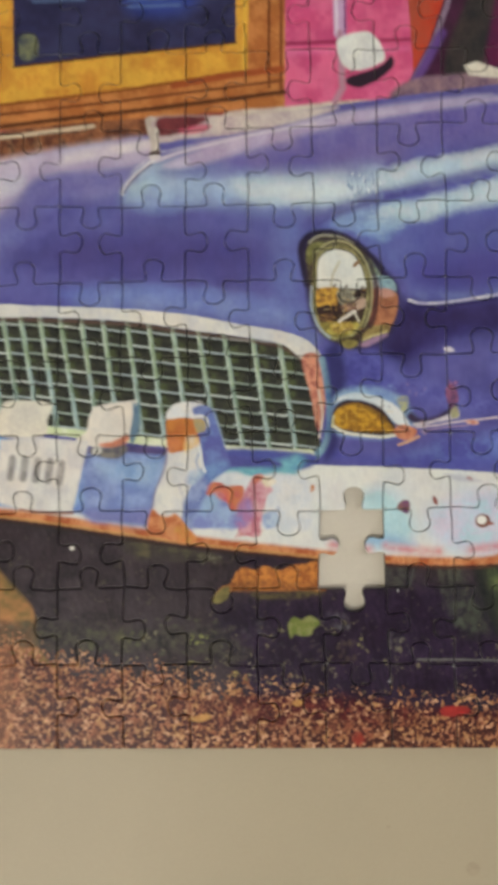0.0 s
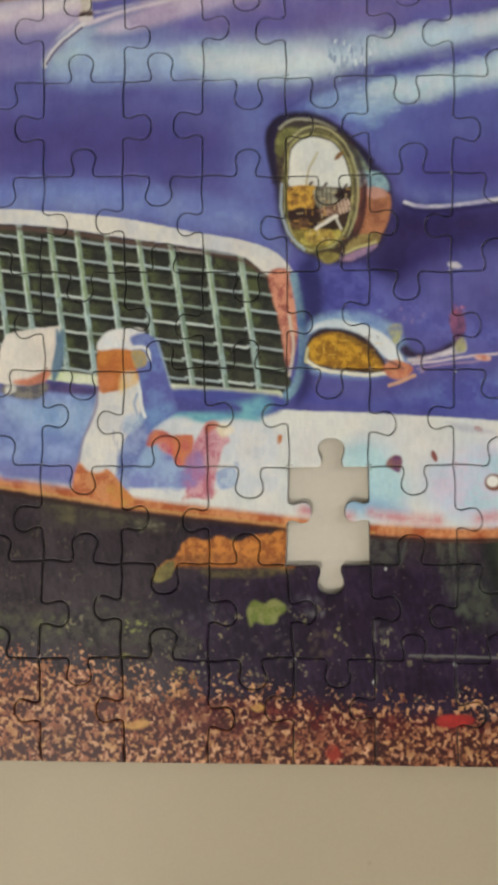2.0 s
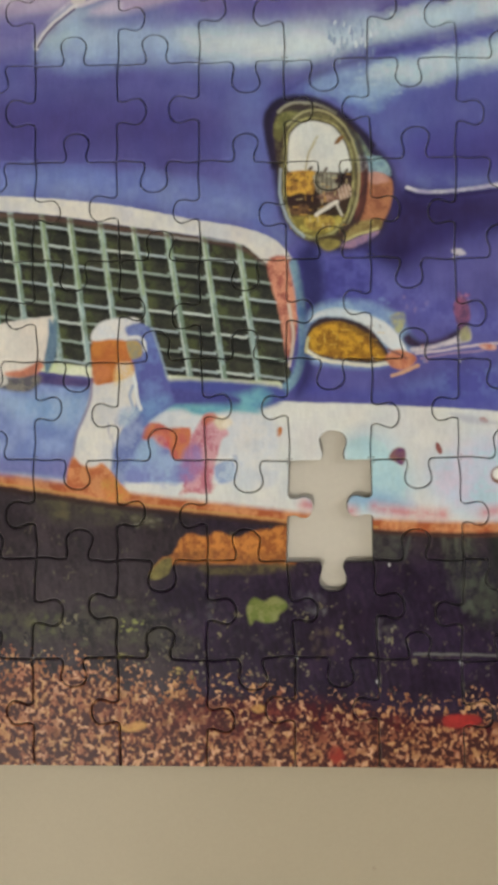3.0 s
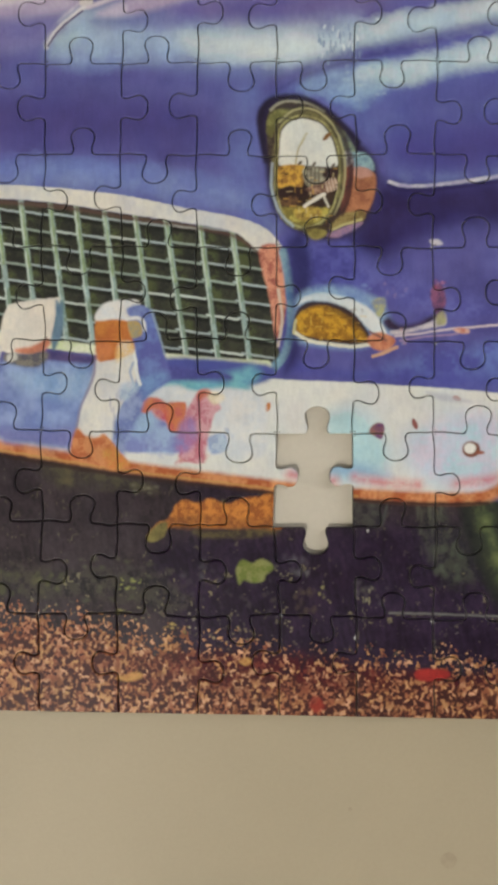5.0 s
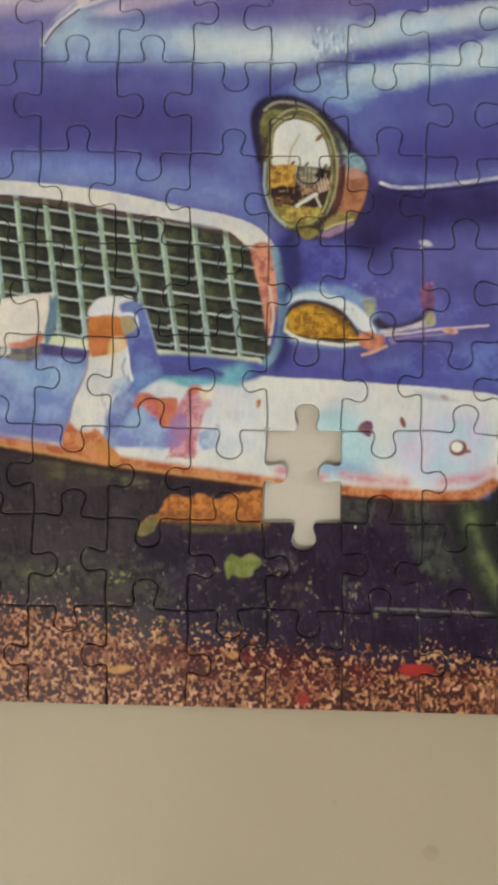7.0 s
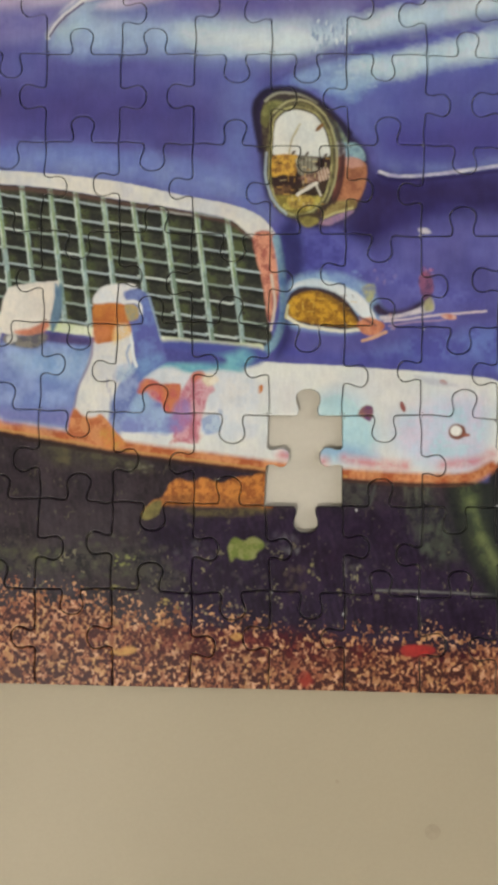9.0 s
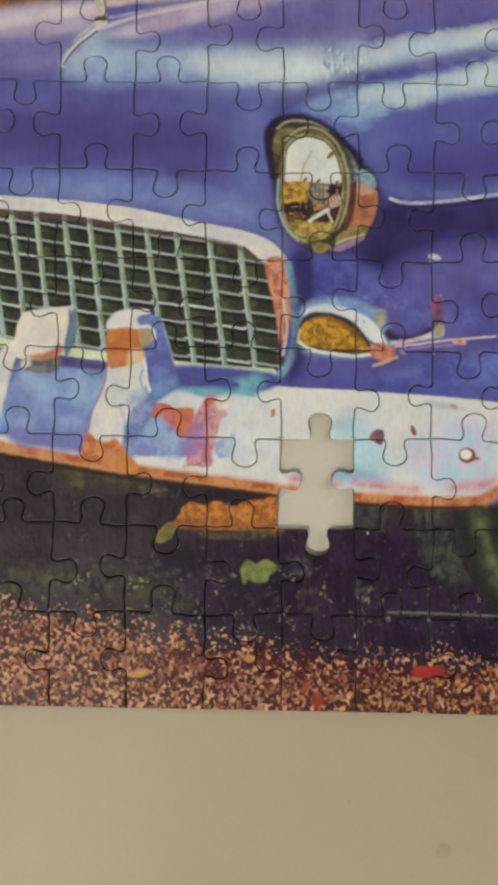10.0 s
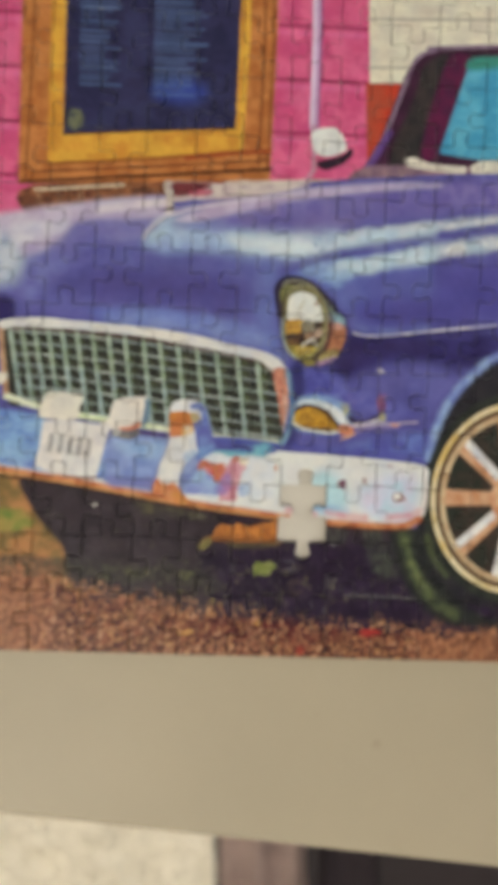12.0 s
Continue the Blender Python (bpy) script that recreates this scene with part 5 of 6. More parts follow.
    s.fill([(-27.5, 3.0), (-23.8, 5.0), (-22.7, -0.8), (-25.2, -4.7), (-28.9, -4.3)], mottled((160, 110, 160), (140, 120, 180), 2, 342, 1.5), 1.2, strength=0.8)
    s.fill([(-19.8, 11.3), (-17.0, 12.2), (-14.6, 10.3), (-17.7, 8.6)], mottled((230, 218, 206), (214, 196, 170), 2, 343), 0.7)
    s.fill([(-22.5, 12.3), (-19.7, 13.1), (-18.6, 11.9), (-20.7, 10.4), (-22.2, 9.8)], (190, 104, 78), 0.6, strength=0.8)
    s.fill([(-19.4, -0.8), (-14.8, 0.3), (-14.0, -4.2), (-18.5, -5.4)], mottled((140, 150, 198), (176, 184, 212), 1.6, 344, 1.6), 0.9, strength=0.85, ragged=0.3)
    smudges(s, ((*[(-14.8, 3.1), (-12.4, -0.9)], 8, 1.2, 1.6, ((160, 166, 196), (190, 196, 214))),), 12)
    # the upright: shaded flank, lit face, rust at head and foot
    s.fill([(-42.8, 35.1), (-39.7, 36.8), (-35.5, 35.6), (-33.7, 29.8), (-32.0, 23.7), (-30.0, 16.7), (-31.9, 14.3), (-35.9, 11.6), (-39.3, 8.6), (-42.0, 10.2), (-41.3, 17.8), (-40.8, 23.8), (-41.7, 29.9)], mottled((92, 92, 158), (110, 122, 182), 4, 152, 1.4), 0.6)
    s.fill([(-39.2, 16.2), (-32.4, 18.2), (-30.6, 15.8), (-35.0, 12.2), (-39.3, 8.6), (-41.4, 10.2)], mottled((120, 146, 196), (100, 116, 178), 3, 345), 1.6, strength=0.8)
    s.fill([(-45.3, 11.8), (-39.5, 12.6), (-38.1, 8.6), (-40.3, 3.2), (-43.1, -2.0), (-43.5, -5.6), (-46.9, -4.9), (-46.4, 4.2)], mottled((116, 122, 178), (146, 152, 196), 3, 346, 1.4), 0.9)
    s.fill([(-50.9, 22.5), (-46.1, 21.8), (-43.0, 23.6), (-40.6, 22.3), (-39.8, 16.2), (-43.2, 10.2), (-46.4, 4.2), (-48.0, -1.3), (-49.6, -4.9), (-54.5, -3.6), (-57.2, 0.4), (-56.1, 7.4), (-53.2, 14.6)], mottled((222, 214, 208), (206, 202, 206), 4, 153), 0.6)
    s.stroke([(-40.5, 23.8), (-40.0, 19.9), (-39.5, 16.5), (-38.9, 14.4)], 0.9, (226, 226, 228), 0.35)
    s.stroke([(-40.9, 20.5), (-41.6, 17.8), (-40.7, 14.7)], 0.6, (150, 160, 196), 0.4)
    s.fill([(-44.4, 14.5), (-41.3, 15.3), (-39.2, 13.5), (-42.0, 10.5), (-44.7, 10.2)], mottled((190, 200, 216), (150, 160, 198), 2, 347), 0.9, strength=0.8)
    smudges(s, ((*[(-47.5, 10.9), (-44.3, -0.4)], 14, 0.7, 3.4, ((140, 140, 180), (120, 120, 164), (206, 204, 210))),), 13, 0.3, 0.6)
    s.stroke([(-51.6, 21.9), (-52.3, 16.4), (-54.5, 11.6), (-56.4, 6.5), (-57.5, -0.2)], 0.6, (130, 116, 150), 0.5)
    s.fill([(-57.1, 1.9), (-54.4, -0.3), (-51.1, -0.6), (-49.5, 0.3), (-47.4, -1.3), (-45.0, -4.4), (-42.3, -8.1), (-44.2, -9.9), (-50.6, -8.9), (-56.7, -7.2), (-59.1, -4.8)], mottled((204, 136, 92), (178, 100, 66), 2.0, 154, 1.5), 0.9, ragged=0.3)
    s.fill([(-49.6, -4.9), (-46.5, -3.7), (-43.5, -6.5), (-42.0, -8.7), (-47.5, -9.8)], mottled((196, 146, 74), (206, 128, 74), 1.8, 348, 1.4), 0.9, strength=0.8)
    s.fill([(-51.4, 32.8), (-46.2, 33.3), (-42.2, 32.7), (-41.1, 28.4), (-40.5, 23.8), (-44.5, 22.1), (-48.5, 21.2), (-51.0, 21.9)], mottled((198, 124, 64), (180, 104, 58), 2.5, 155, 1.3), 0.5)
    s.fill([(-50.9, 26.1), (-47.5, 26.1), (-46.6, 23.6), (-49.1, 21.5), (-51.3, 21.9)], mottled((206, 130, 84), (184, 110, 80), 1.6, 349), 0.8, strength=0.8)
    s.fill([(-44.8, 26.0), (-41.4, 26.6), (-40.5, 23.5), (-43.9, 21.8), (-45.8, 21.2)], mottled((226, 190, 130), (222, 206, 186), 1.6, 350, 1.5), 0.9, strength=0.8)
    s.fill([(-51.4, 32.8), (-50.7, 35.9), (-48.2, 37.8), (-44.2, 38.5), (-39.7, 38.4), (-38.8, 37.1), (-41.6, 35.7), (-41.9, 32.9), (-45.9, 33.0)], mottled((226, 218, 216), (208, 208, 216), 3, 156), 0.5)
    s.fill([(-42.5, 35.7), (-40.3, 36.9), (-37.3, 36.5), (-36.4, 33.4), (-38.9, 33.2), (-41.3, 33.5)], mottled((96, 96, 160), (120, 128, 182), 2, 351), 0.6)
    s.fill([(-42.2, 32.3), (-39.8, 32.6), (-38.0, 30.7), (-38.6, 28.3), (-41.1, 27.8), (-42.0, 29.9)], mottled((150, 140, 118), (176, 150, 100), 1.6, 160, 1.4), 0.5)
    s.stroke([(-42.5, 33.0), (-39.8, 33.4), (-37.7, 32.3), (-37.4, 30.1)], 1.0, (222, 218, 220), 0.4)
    s.stroke([(-35.5, 35.6), (-33.7, 29.8), (-31.7, 23.0)], 0.6, (150, 160, 180), 0.4, strength=0.8)
    # the white tag beside it and its clamp
    s.fill([(-78.7, 29.1), (-78.0, 33.7), (-75.8, 37.3), (-69.6, 38.4), (-62.9, 38.8), (-62.0, 37.3), (-63.6, 31.9), (-64.9, 26.7), (-68.0, 24.9), (-73.0, 24.1), (-77.6, 24.2)], mottled((230, 216, 206), (216, 206, 200), 4, 157), 0.5)
    s.fill([(-74.5, 24.7), (-69.9, 25.6), (-65.8, 27.6), (-64.3, 26.7), (-66.2, 24.3), (-69.9, 23.4), (-73.9, 23.8)], mottled((206, 130, 104), (180, 112, 92), 2, 352, 1.4), 0.7)
    s.fill([(-62.9, 38.5), (-61.7, 37.3), (-60.6, 31.8), (-61.9, 27.3), (-64.3, 27.0), (-63.0, 32.8)], mottled((110, 130, 156), (90, 110, 140), 2, 353), 0.6)
    s.fill([(-77.3, 23.6), (-71.5, 23.2), (-66.8, 24.0), (-65.0, 22.7), (-68.5, 19.5), (-74.6, 20.2), (-77.9, 21.5)], mottled((92, 88, 96), (128, 120, 112), 1.6, 140, 1.5), 0.7)
    s.fill([(-77.0, 23.0), (-74.5, 23.5), (-74.2, 21.7), (-76.7, 21.1)], (196, 190, 186), 0.5)


def paint_indicator(s):
    """The amber lamp in its chrome eyelid, and the broken trim behind it."""
    s.fill([(5.7, 37.7), (9.4, 41.0), (14.5, 42.1), (21.4, 41.3), (28.0, 38.5), (30.9, 35.4), (33.2, 30.0), (31.7, 27.0), (25.7, 24.7), (18.2, 24.2), (10.7, 25.3), (6.2, 26.9)], mottled((150, 170, 204), (120, 136, 188), 3, 161), 1.4)
    s.fill([(27.4, 37.6), (30.7, 38.4), (30.9, 35.1), (29.1, 32.8), (27.6, 35.2)], mottled((170, 168, 130), (132, 136, 150), 1.2, 168, 1.4), 0.6)
    s.fill([(6.0, 36.5), (8.2, 38.9), (13.0, 40.0), (19.9, 38.7), (25.8, 35.8), (29.4, 32.2), (31.4, 28.2), (29.6, 26.7), (25.8, 30.1), (21.3, 34.4), (15.4, 37.3), (9.4, 37.7)], mottled((222, 220, 222), (204, 210, 218), 4, 162), 0.6)
    s.fill([(5.0, 30.5), (5.7, 34.7), (8.1, 37.1), (13.3, 37.6), (19.2, 36.0), (23.4, 32.6), (26.6, 28.0), (26.0, 25.3), (18.2, 25.4), (9.2, 26.8), (5.6, 28.1)], (60, 46, 52), 0.5)
    s.fill([(5.6, 30.5), (6.3, 33.8), (9.3, 35.9), (13.8, 36.4), (18.9, 34.5), (22.8, 31.1), (25.7, 27.7), (25.4, 26.2), (18.2, 26.4), (10.7, 27.4), (6.2, 28.7)], mottled((204, 152, 52), (150, 104, 40), 1.4, 163, 1.7), 0.5)
    luck = random.Random(6)
    (ax, ay), (bx, by) = [(6.6, 35.6), (24.8, 26.8)]
    for k in range(60):
        x, y = luck.uniform(ax, bx), luck.uniform(by, ay)
        s.stroke([(x, y), (x + luck.uniform(-0.2, 0.3), y - luck.uniform(0.4, 1.6))] if k % 2 else [(x, y), (x + luck.uniform(0.6, 2.0), y)], luck.uniform(0.18, 0.4), luck.choice(((112, 70, 26), (226, 184, 84), (92, 58, 24))), 0.25, False, 0.55)
    s.fill([(12.3, 36.1), (18.3, 35.1), (23.1, 31.4), (25.7, 27.7), (21.3, 31.1), (16.2, 34.5)], mottled((110, 76, 40), (80, 54, 36), 1.2, 360, 1.5), 0.7, strength=0.7)
    s.stroke([(5.2, 29.0), (9.2, 26.5), (15.2, 25.5), (21.2, 24.8), (26.6, 25.3)], 1.0, (222, 214, 198), 0.35)
    s.stroke([(5.0, 28.7), (5.2, 30.5), (5.7, 32.3)], 0.8, (196, 184, 140), 0.35)
    s.fill([(25.7, 26.5), (27.8, 28.6), (30.8, 28.5), (33.8, 26.4), (31.6, 23.7), (28.1, 23.8)], mottled((206, 136, 104), (180, 106, 82), 1.6, 164), 0.5)
    s.stroke([(27.4, 22.0), (30.1, 22.8), (34.1, 24.5)], 0.9, (206, 158, 130), 0.35)
    s.stroke([(26.6, 28.9), (29.0, 27.7), (31.1, 26.4)], 0.6, (120, 76, 74), 0.4)
    s.fill([(30.3, 31.8), (32.1, 33.0), (34.7, 30.8), (39.2, 31.1), (42.2, 32.5), (45.0, 34.0), (47.1, 35.7), (46.7, 33.3), (42.2, 30.7), (36.2, 29.3), (31.7, 29.4)], mottled((66, 48, 78), (48, 36, 56), 1.8, 167, 1.4), 1.0)
    s.fill([(32.6, 29.1), (37.7, 29.6), (42.2, 31.0), (46.1, 33.0), (47.9, 33.9), (47.9, 30.9), (44.0, 29.8), (39.2, 29.0), (33.8, 27.9)], mottled((206, 192, 196), (168, 158, 178), 1.6, 165), 0.8, ragged=0.2)
    s.fill([(45.2, 33.3), (47.3, 34.5), (47.9, 31.2), (45.5, 30.6)], mottled((168, 162, 120), (140, 130, 120), 1.4, 361), 0.6)
    s.fill([(43.5, 40.0), (45.1, 42.4), (46.9, 41.7), (48.0, 38.7), (47.7, 35.4), (45.2, 33.9), (44.1, 35.8)], mottled((140, 86, 118), (96, 64, 100), 1.4, 166, 1.5), 0.9, ragged=0.4)
    smudges(s, ((*[(44.8, 43.6), (48.0, 40.2)], 9, 1.0, 1.2, ((176, 78, 100), (206, 150, 180), (150, 76, 104))), (*[(30.7, 42.7), (37.0, 38.9)], 7, 1.4, 2.2, ((150, 122, 170), (128, 112, 176))), (*[(33.5, 30.0), (37.1, 25.7)], 8, 1.0, 1.4, ((206, 160, 150), (190, 180, 190))),
                (*[(18.4, 42.3), (27.4, 37.6)], 8, 2.6, 1.2, ((120, 136, 186), (140, 156, 198)))), 14, 0.5, 0.6)
    s.stroke([(33.8, 27.6), (40.7, 28.3), (48.2, 29.4), (54.4, 29.9), (63.1, 30.6)], 0.6, (206, 186, 196), 0.35)
    s.stroke([(35.0, 26.3), (42.2, 27.4), (51.1, 28.1)], 0.5, (156, 128, 160), 0.35)
    s.fill([(50.0, 29.4), (52.0, 29.9), (54.4, 29.3), (54.1, 28.1), (51.4, 28.4)], mottled((214, 168, 156), (190, 120, 104), 1.2, 362), 0.4)


def paint_ground(s):
    """The shade under the car, litter and the gravel in front of it."""
    s.fill([(-260, 24), (-130, 16), (-60, -2), (10, -18), (60, -20), (260, -20), (260, -90), (-260, -90)], mottled((36, 32, 38), (46, 40, 44), 7, 170), 0.8, False)
    s.fill([(-203.2, 15.9), (-127.9, 4.3), (-117.8, 1.0), (-112.5, -14.2), (-99.6, -29.6), (-84.0, -41.1), (-101.8, -54.5), (-203.4, -56.0)], mottled((176, 120, 76), (120, 96, 56), 6, 171), 1.5)
    s.fill([(-203.3, -9.6), (-127.8, -13.2), (-117.6, -14.3), (-120.1, -23.4), (-203.3, -25.0)], mottled((104, 120, 52), (150, 130, 70), 4, 172), 1.5)
    s.fill([(-118.8, 0.9), (-97.3, -4.3), (-43.1, -10.2), (1.4, -17.2), (38.4, -19.4), (70.3, -19.9), (108.0, -21.9), (273.0, -18.9), (276.1, -65.5), (105.0, -65.5), (29.3, -68.6), (-18.3, -69.2), (-62.9, -61.8), (-94.2, -49.1), (-99.6, -29.6), (-112.5, -14.2)], mottled((44, 34, 41), (56, 46, 53), 6, 173, 1.4), 0.8)
    night = mottled((32, 18, 38), (42, 28, 50), 6, 174, 1.3)
    s.fill([(-34.2, -31.0), (-15.9, -28.2), (0.8, -26.8), (24.9, -25.6), (53.6, -26.0), (100.7, -26.6), (100.2, -68.5), (53.0, -68.2), (4.7, -67.2), (-19.5, -64.6), (-30.0, -55.4), (-35.9, -41.6)], night, 5)
    s.fill([(-21.7, -13.8), (0.9, -16.2), (0.9, -20.0), (-12.7, -17.6), (-24.8, -18.3)], night, 3, strength=0.8)
    moss, ash, straw = mottled((84, 82, 60), (60, 56, 50), 2.0, 175, 1.7), mottled((92, 88, 84), (64, 58, 62), 1.8, 176, 1.6), (150, 142, 84)
    s.fill([(-66.8, -7.7), (-56.7, -9.1), (-47.6, -10.4), (-36.9, -13.6), (-33.9, -16.7), (-44.6, -15.6), (-56.8, -14.6), (-66.0, -13.5)], mottled((82, 76, 58), (56, 50, 48), 2.4, 401, 1.6), 2.4, strength=0.75, ragged=0.5)
    s.fill([(-126.7, -34.5), (-89.5, -36.8), (-71.1, -38.2), (-52.7, -39.0), (-34.4, -40.4), (-25.3, -46.3), (-31.5, -50.2), (-52.8, -46.0), (-71.2, -46.8), (-89.7, -45.0), (-127.0, -45.3)], mottled((70, 65, 57), (36, 32, 36), 1.6, 402, 1.9), 3.5, strength=0.75, ragged=0.6)
    s.fill([(41.5, -15.9), (46.0, -16.6), (48.9, -24.4), (53.6, -29.0), (56.1, -41.1), (48.6, -42.5), (44.8, -37.9), (41.3, -28.8)], mottled((66, 68, 60), (40, 38, 44), 2.2, 403, 1.7), 3, strength=0.75, ragged=0.5)
    s.fill([(17.5, -19.8), (26.5, -18.1), (29.7, -22.7), (28.8, -26.3), (18.9, -25.9)], mottled((72, 70, 66), (44, 40, 46), 1.8, 404, 1.6), 2, strength=0.7, ragged=0.5)
    smudges(s, (
        (*[(-80.3, -39.0), (-73.7, -45.8)], 14, 2.6, 2.4, ((92, 92, 64), (76, 72, 56))), (*[(-70.4, -37.6), (-61.4, -45.3)], 14, 2.2, 2.0, ((104, 102, 70), (84, 80, 62))),
        (*[(-65.9, -8.3), (-56.8, -14.6)], 10, 3.0, 2.6, ((92, 84, 62), (70, 62, 54))), (*[(-41.5, -13.5), (-33.9, -17.0)], 10, 1.6, 0.8, ((140, 136, 116), (110, 104, 92))),
        (*[(-57.2, -35.3), (-29.9, -47.8)], 26, 2.4, 1.6, ((78, 76, 60), (66, 62, 60), (92, 88, 74))), (*[(-29.7, -35.6), (-16.3, -49.4)], 18, 2.0, 2.0, ((80, 76, 84), (60, 56, 66))),
        (*[(2.2, -35.0), (8.7, -40.0)], 12, 1.8, 2.4, ((112, 108, 112), (84, 78, 90))), (*[(17.5, -18.6), (29.4, -26.3)], 16, 2.0, 2.4, ((84, 82, 76), (66, 62, 64))),
        (*[(44.3, -30.4), (53.4, -41.3)], 22, 2.2, 3.4, ((84, 88, 78), (66, 68, 62))), (*[(40.0, -16.8), (46.6, -36.4)], 18, 1.0, 6.0, ((96, 96, 86), (74, 72, 70))),
        (*[(5.0, -43.6), (10.9, -52.7)], 12, 1.6, 2.2, ((92, 78, 66), (70, 58, 60))), (*[(17.1, -42.2), (32.0, -48.4)], 12, 1.6, 2.0, ((104, 98, 88), (80, 72, 80))),
        (*[(-19.2, -41.8), (1.9, -52.6)], 22, 1.8, 1.8, ((66, 60, 66), (54, 46, 58), (92, 84, 76))), (*[(-114.3, -36.2), (-80.5, -47.3)], 30, 2.4, 2.0, ((86, 84, 62), (70, 64, 56))),
    ), 21, 0.7, 0.75)
    smudges(s, (
        (*[(-46.0, -40.9), (-38.7, -44.6)], 16, 1.3, 0.9, ((150, 150, 84), (120, 122, 72))), (*[(-46.4, -50.0), (-41.9, -51.3)], 8, 2.0, 0.6, (straw,)),
        (*[(-33.1, -54.1), (-24.6, -56.6)], 14, 1.6, 1.2, ((168, 146, 84), (140, 112, 70))), (*[(-19.4, -53.3), (-6.4, -59.5)], 14, 1.2, 1.0, ((170, 150, 110), (130, 116, 92))),
        (*[(11.1, -43.3), (13.7, -47.0)], 5, 1.2, 1.4, ((142, 134, 92),)), (*[(22.2, -43.4), (27.2, -47.7)], 8, 1.0, 1.4, ((146, 138, 110), (110, 104, 92))),
        (*[(-25.4, -49.3), (-22.4, -55.4)], 8, 0.8, 0.9, ((180, 170, 150),)), (*[(-80.4, -45.7), (-25.4, -53.3)], 26, 0.9, 0.8, ((120, 104, 84), (96, 84, 72), (150, 138, 110))),
        (*[(-1.2, -53.5), (4.8, -56.6)], 7, 0.9, 0.8, ((160, 148, 124),)), (*[(-22.1, -37.2), (52.8, -62.1)], 40, 0.5, 0.5, ((120, 112, 112), (92, 84, 90), (160, 150, 140))),
    ), 22, 0.3, 0.85)
    for h, c, w in (([(32.0, -51.1), (41.0, -51.2), (53.2, -51.6), (70.8, -52.3)], (112, 110, 106), 0.5), ([(30.0, -25.7), (30.9, -21.9), (31.9, -18.2)], (72, 70, 70), 0.8), ([(22.6, -40.7), (22.8, -46.8)], (74, 66, 76), 0.5)):
        s.stroke(h, w, c, 0.4)
    for h in [(25.9, -27.5), (22.3, -58.1), (44.2, -53.6)]:
        s.oval(*h, 0.3, 0.45, (196, 192, 190), 0.25)
    s.oval(-85.0, -10.7, 0.7, 0.8, (222, 216, 210), 0.3)
    x, y = s.xy.T
    idx = np.where((y < 20) & (y > -66))[0]
    gx, gy = s.xy[idx].T
    dark = np.clip((0.05 - s.rgb[idx].max(1)) * 60, 0, 1)
    streak = 0.5 * cloud(gx * 1.5 + 0.3 * gy, gy * 0.55, 1.1, 405) + 0.3 * cloud(gx, gy, 0.6, 406) + 0.35 * cloud(gx, gy, 5.0, 407)
    s.rgb[idx] *= (1 + dark * (1.2 * streak - 0.65))[:, None]
    band = np.exp(-((gy + 46 + 0.04 * gx) / 9) ** 2) * np.clip(cloud(gx, gy, 8, 46) * 2.2 - 0.5, 0, 1)
    flecks = np.clip((cloud(gx * 1.2, gy, 0.75, 408) * cloud(gx, gy, 1.9, 409) - 0.52) * 6, 0, 1) * dark * (0.25 + 0.75 * band)
    s.rgb[idx] += flecks[:, None] * (mottled((128, 118, 92), (84, 78, 74), 2.2, 47, 1.8)(gx, gy) - s.rgb[idx])
    # a rusty bracket and a leaf
    s.fill([(-37.2, -29.4), (-34.1, -25.2), (-31.3, -24.3), (-28.8, -20.1), (-26.1, -18.6), (-22.1, -19.6), (-18.8, -18.1), (-14.2, -19.7), (-8.8, -17.9), (-4.8, -17.7), (-1.8, -16.2), (1.5, -16.6), (1.4, -26.9), (-8.3, -26.7), (-15.9, -26.8), (-23.5, -26.4), (-30.8, -26.5), (-32.6, -28.9)], mottled((200, 126, 62), (150, 86, 44), 1.0, 178, 1.8), 0.8, ragged=0.25)
    s.fill([(-29.5, -23.4), (-18.8, -23.0), (-8.3, -24.3), (0.8, -23.2), (0.8, -27.1), (-15.9, -26.9), (-30.8, -26.8)], mottled((160, 100, 52), (116, 70, 42), 1.2, 405, 1.6), 1.2, strength=0.6, ragged=0.5)
    s.fill([(-37.2, -28.8), (-34.1, -25.5), (-31.3, -25.2), (-32.0, -28.9), (-34.2, -30.4), (-36.9, -30.6)], mottled((126, 114, 68), (98, 88, 54), 1.5, 179), 0.7, ragged=0.3)
    s.fill([(-23.5, -27.2), (-12.8, -27.3), (-0.1, -26.8), (-0.2, -28.3), (-12.9, -29.7), (-22.0, -29.3)], mottled((92, 80, 52), (60, 50, 44), 1.6, 180, 1.5), 1.2, strength=0.8, ragged=0.5)
    s.fill([(-11.7, -38.2), (-9.7, -35.8), (-6.9, -36.8), (-4.5, -35.6), (-1.8, -36.8), (-1.1, -38.3), (-3.1, -40.1), (-3.9, -41.9), (-6.7, -42.4), (-9.5, -41.6), (-10.8, -42.8), (-11.6, -40.3)], mottled((104, 112, 52), (130, 130, 80), 1.6, 181, 1.4), 0.9, ragged=0.2)
    s.fill([(-28.7, -63.6), (-7.4, -62.3), (13.8, -63.6), (28.8, -67.1), (40.7, -68.1), (53.0, -68.8), (70.6, -68.9), (70.5, -75.8), (-28.9, -75.2)], mottled((70, 17, 27), (44, 17, 30), 2.4, 410, 1.6), 2.6)
    # gravel: dense clumps towards the edge, scattered stones farther in, dark red between them
    x, y = s.xy.T
    rim = -56.6 - 9.5 / (1 + np.exp(-(x + 32) / 7.0)) - 3.5 / (1 + np.exp(-(x - 12) / 8.0)) + 14 / (1 + np.exp((x + 96) / 8.0)) + 4.5 * (cloud(x, y, 7, 33) - 0.5)
    idx = np.where(y < rim + 9)[0]
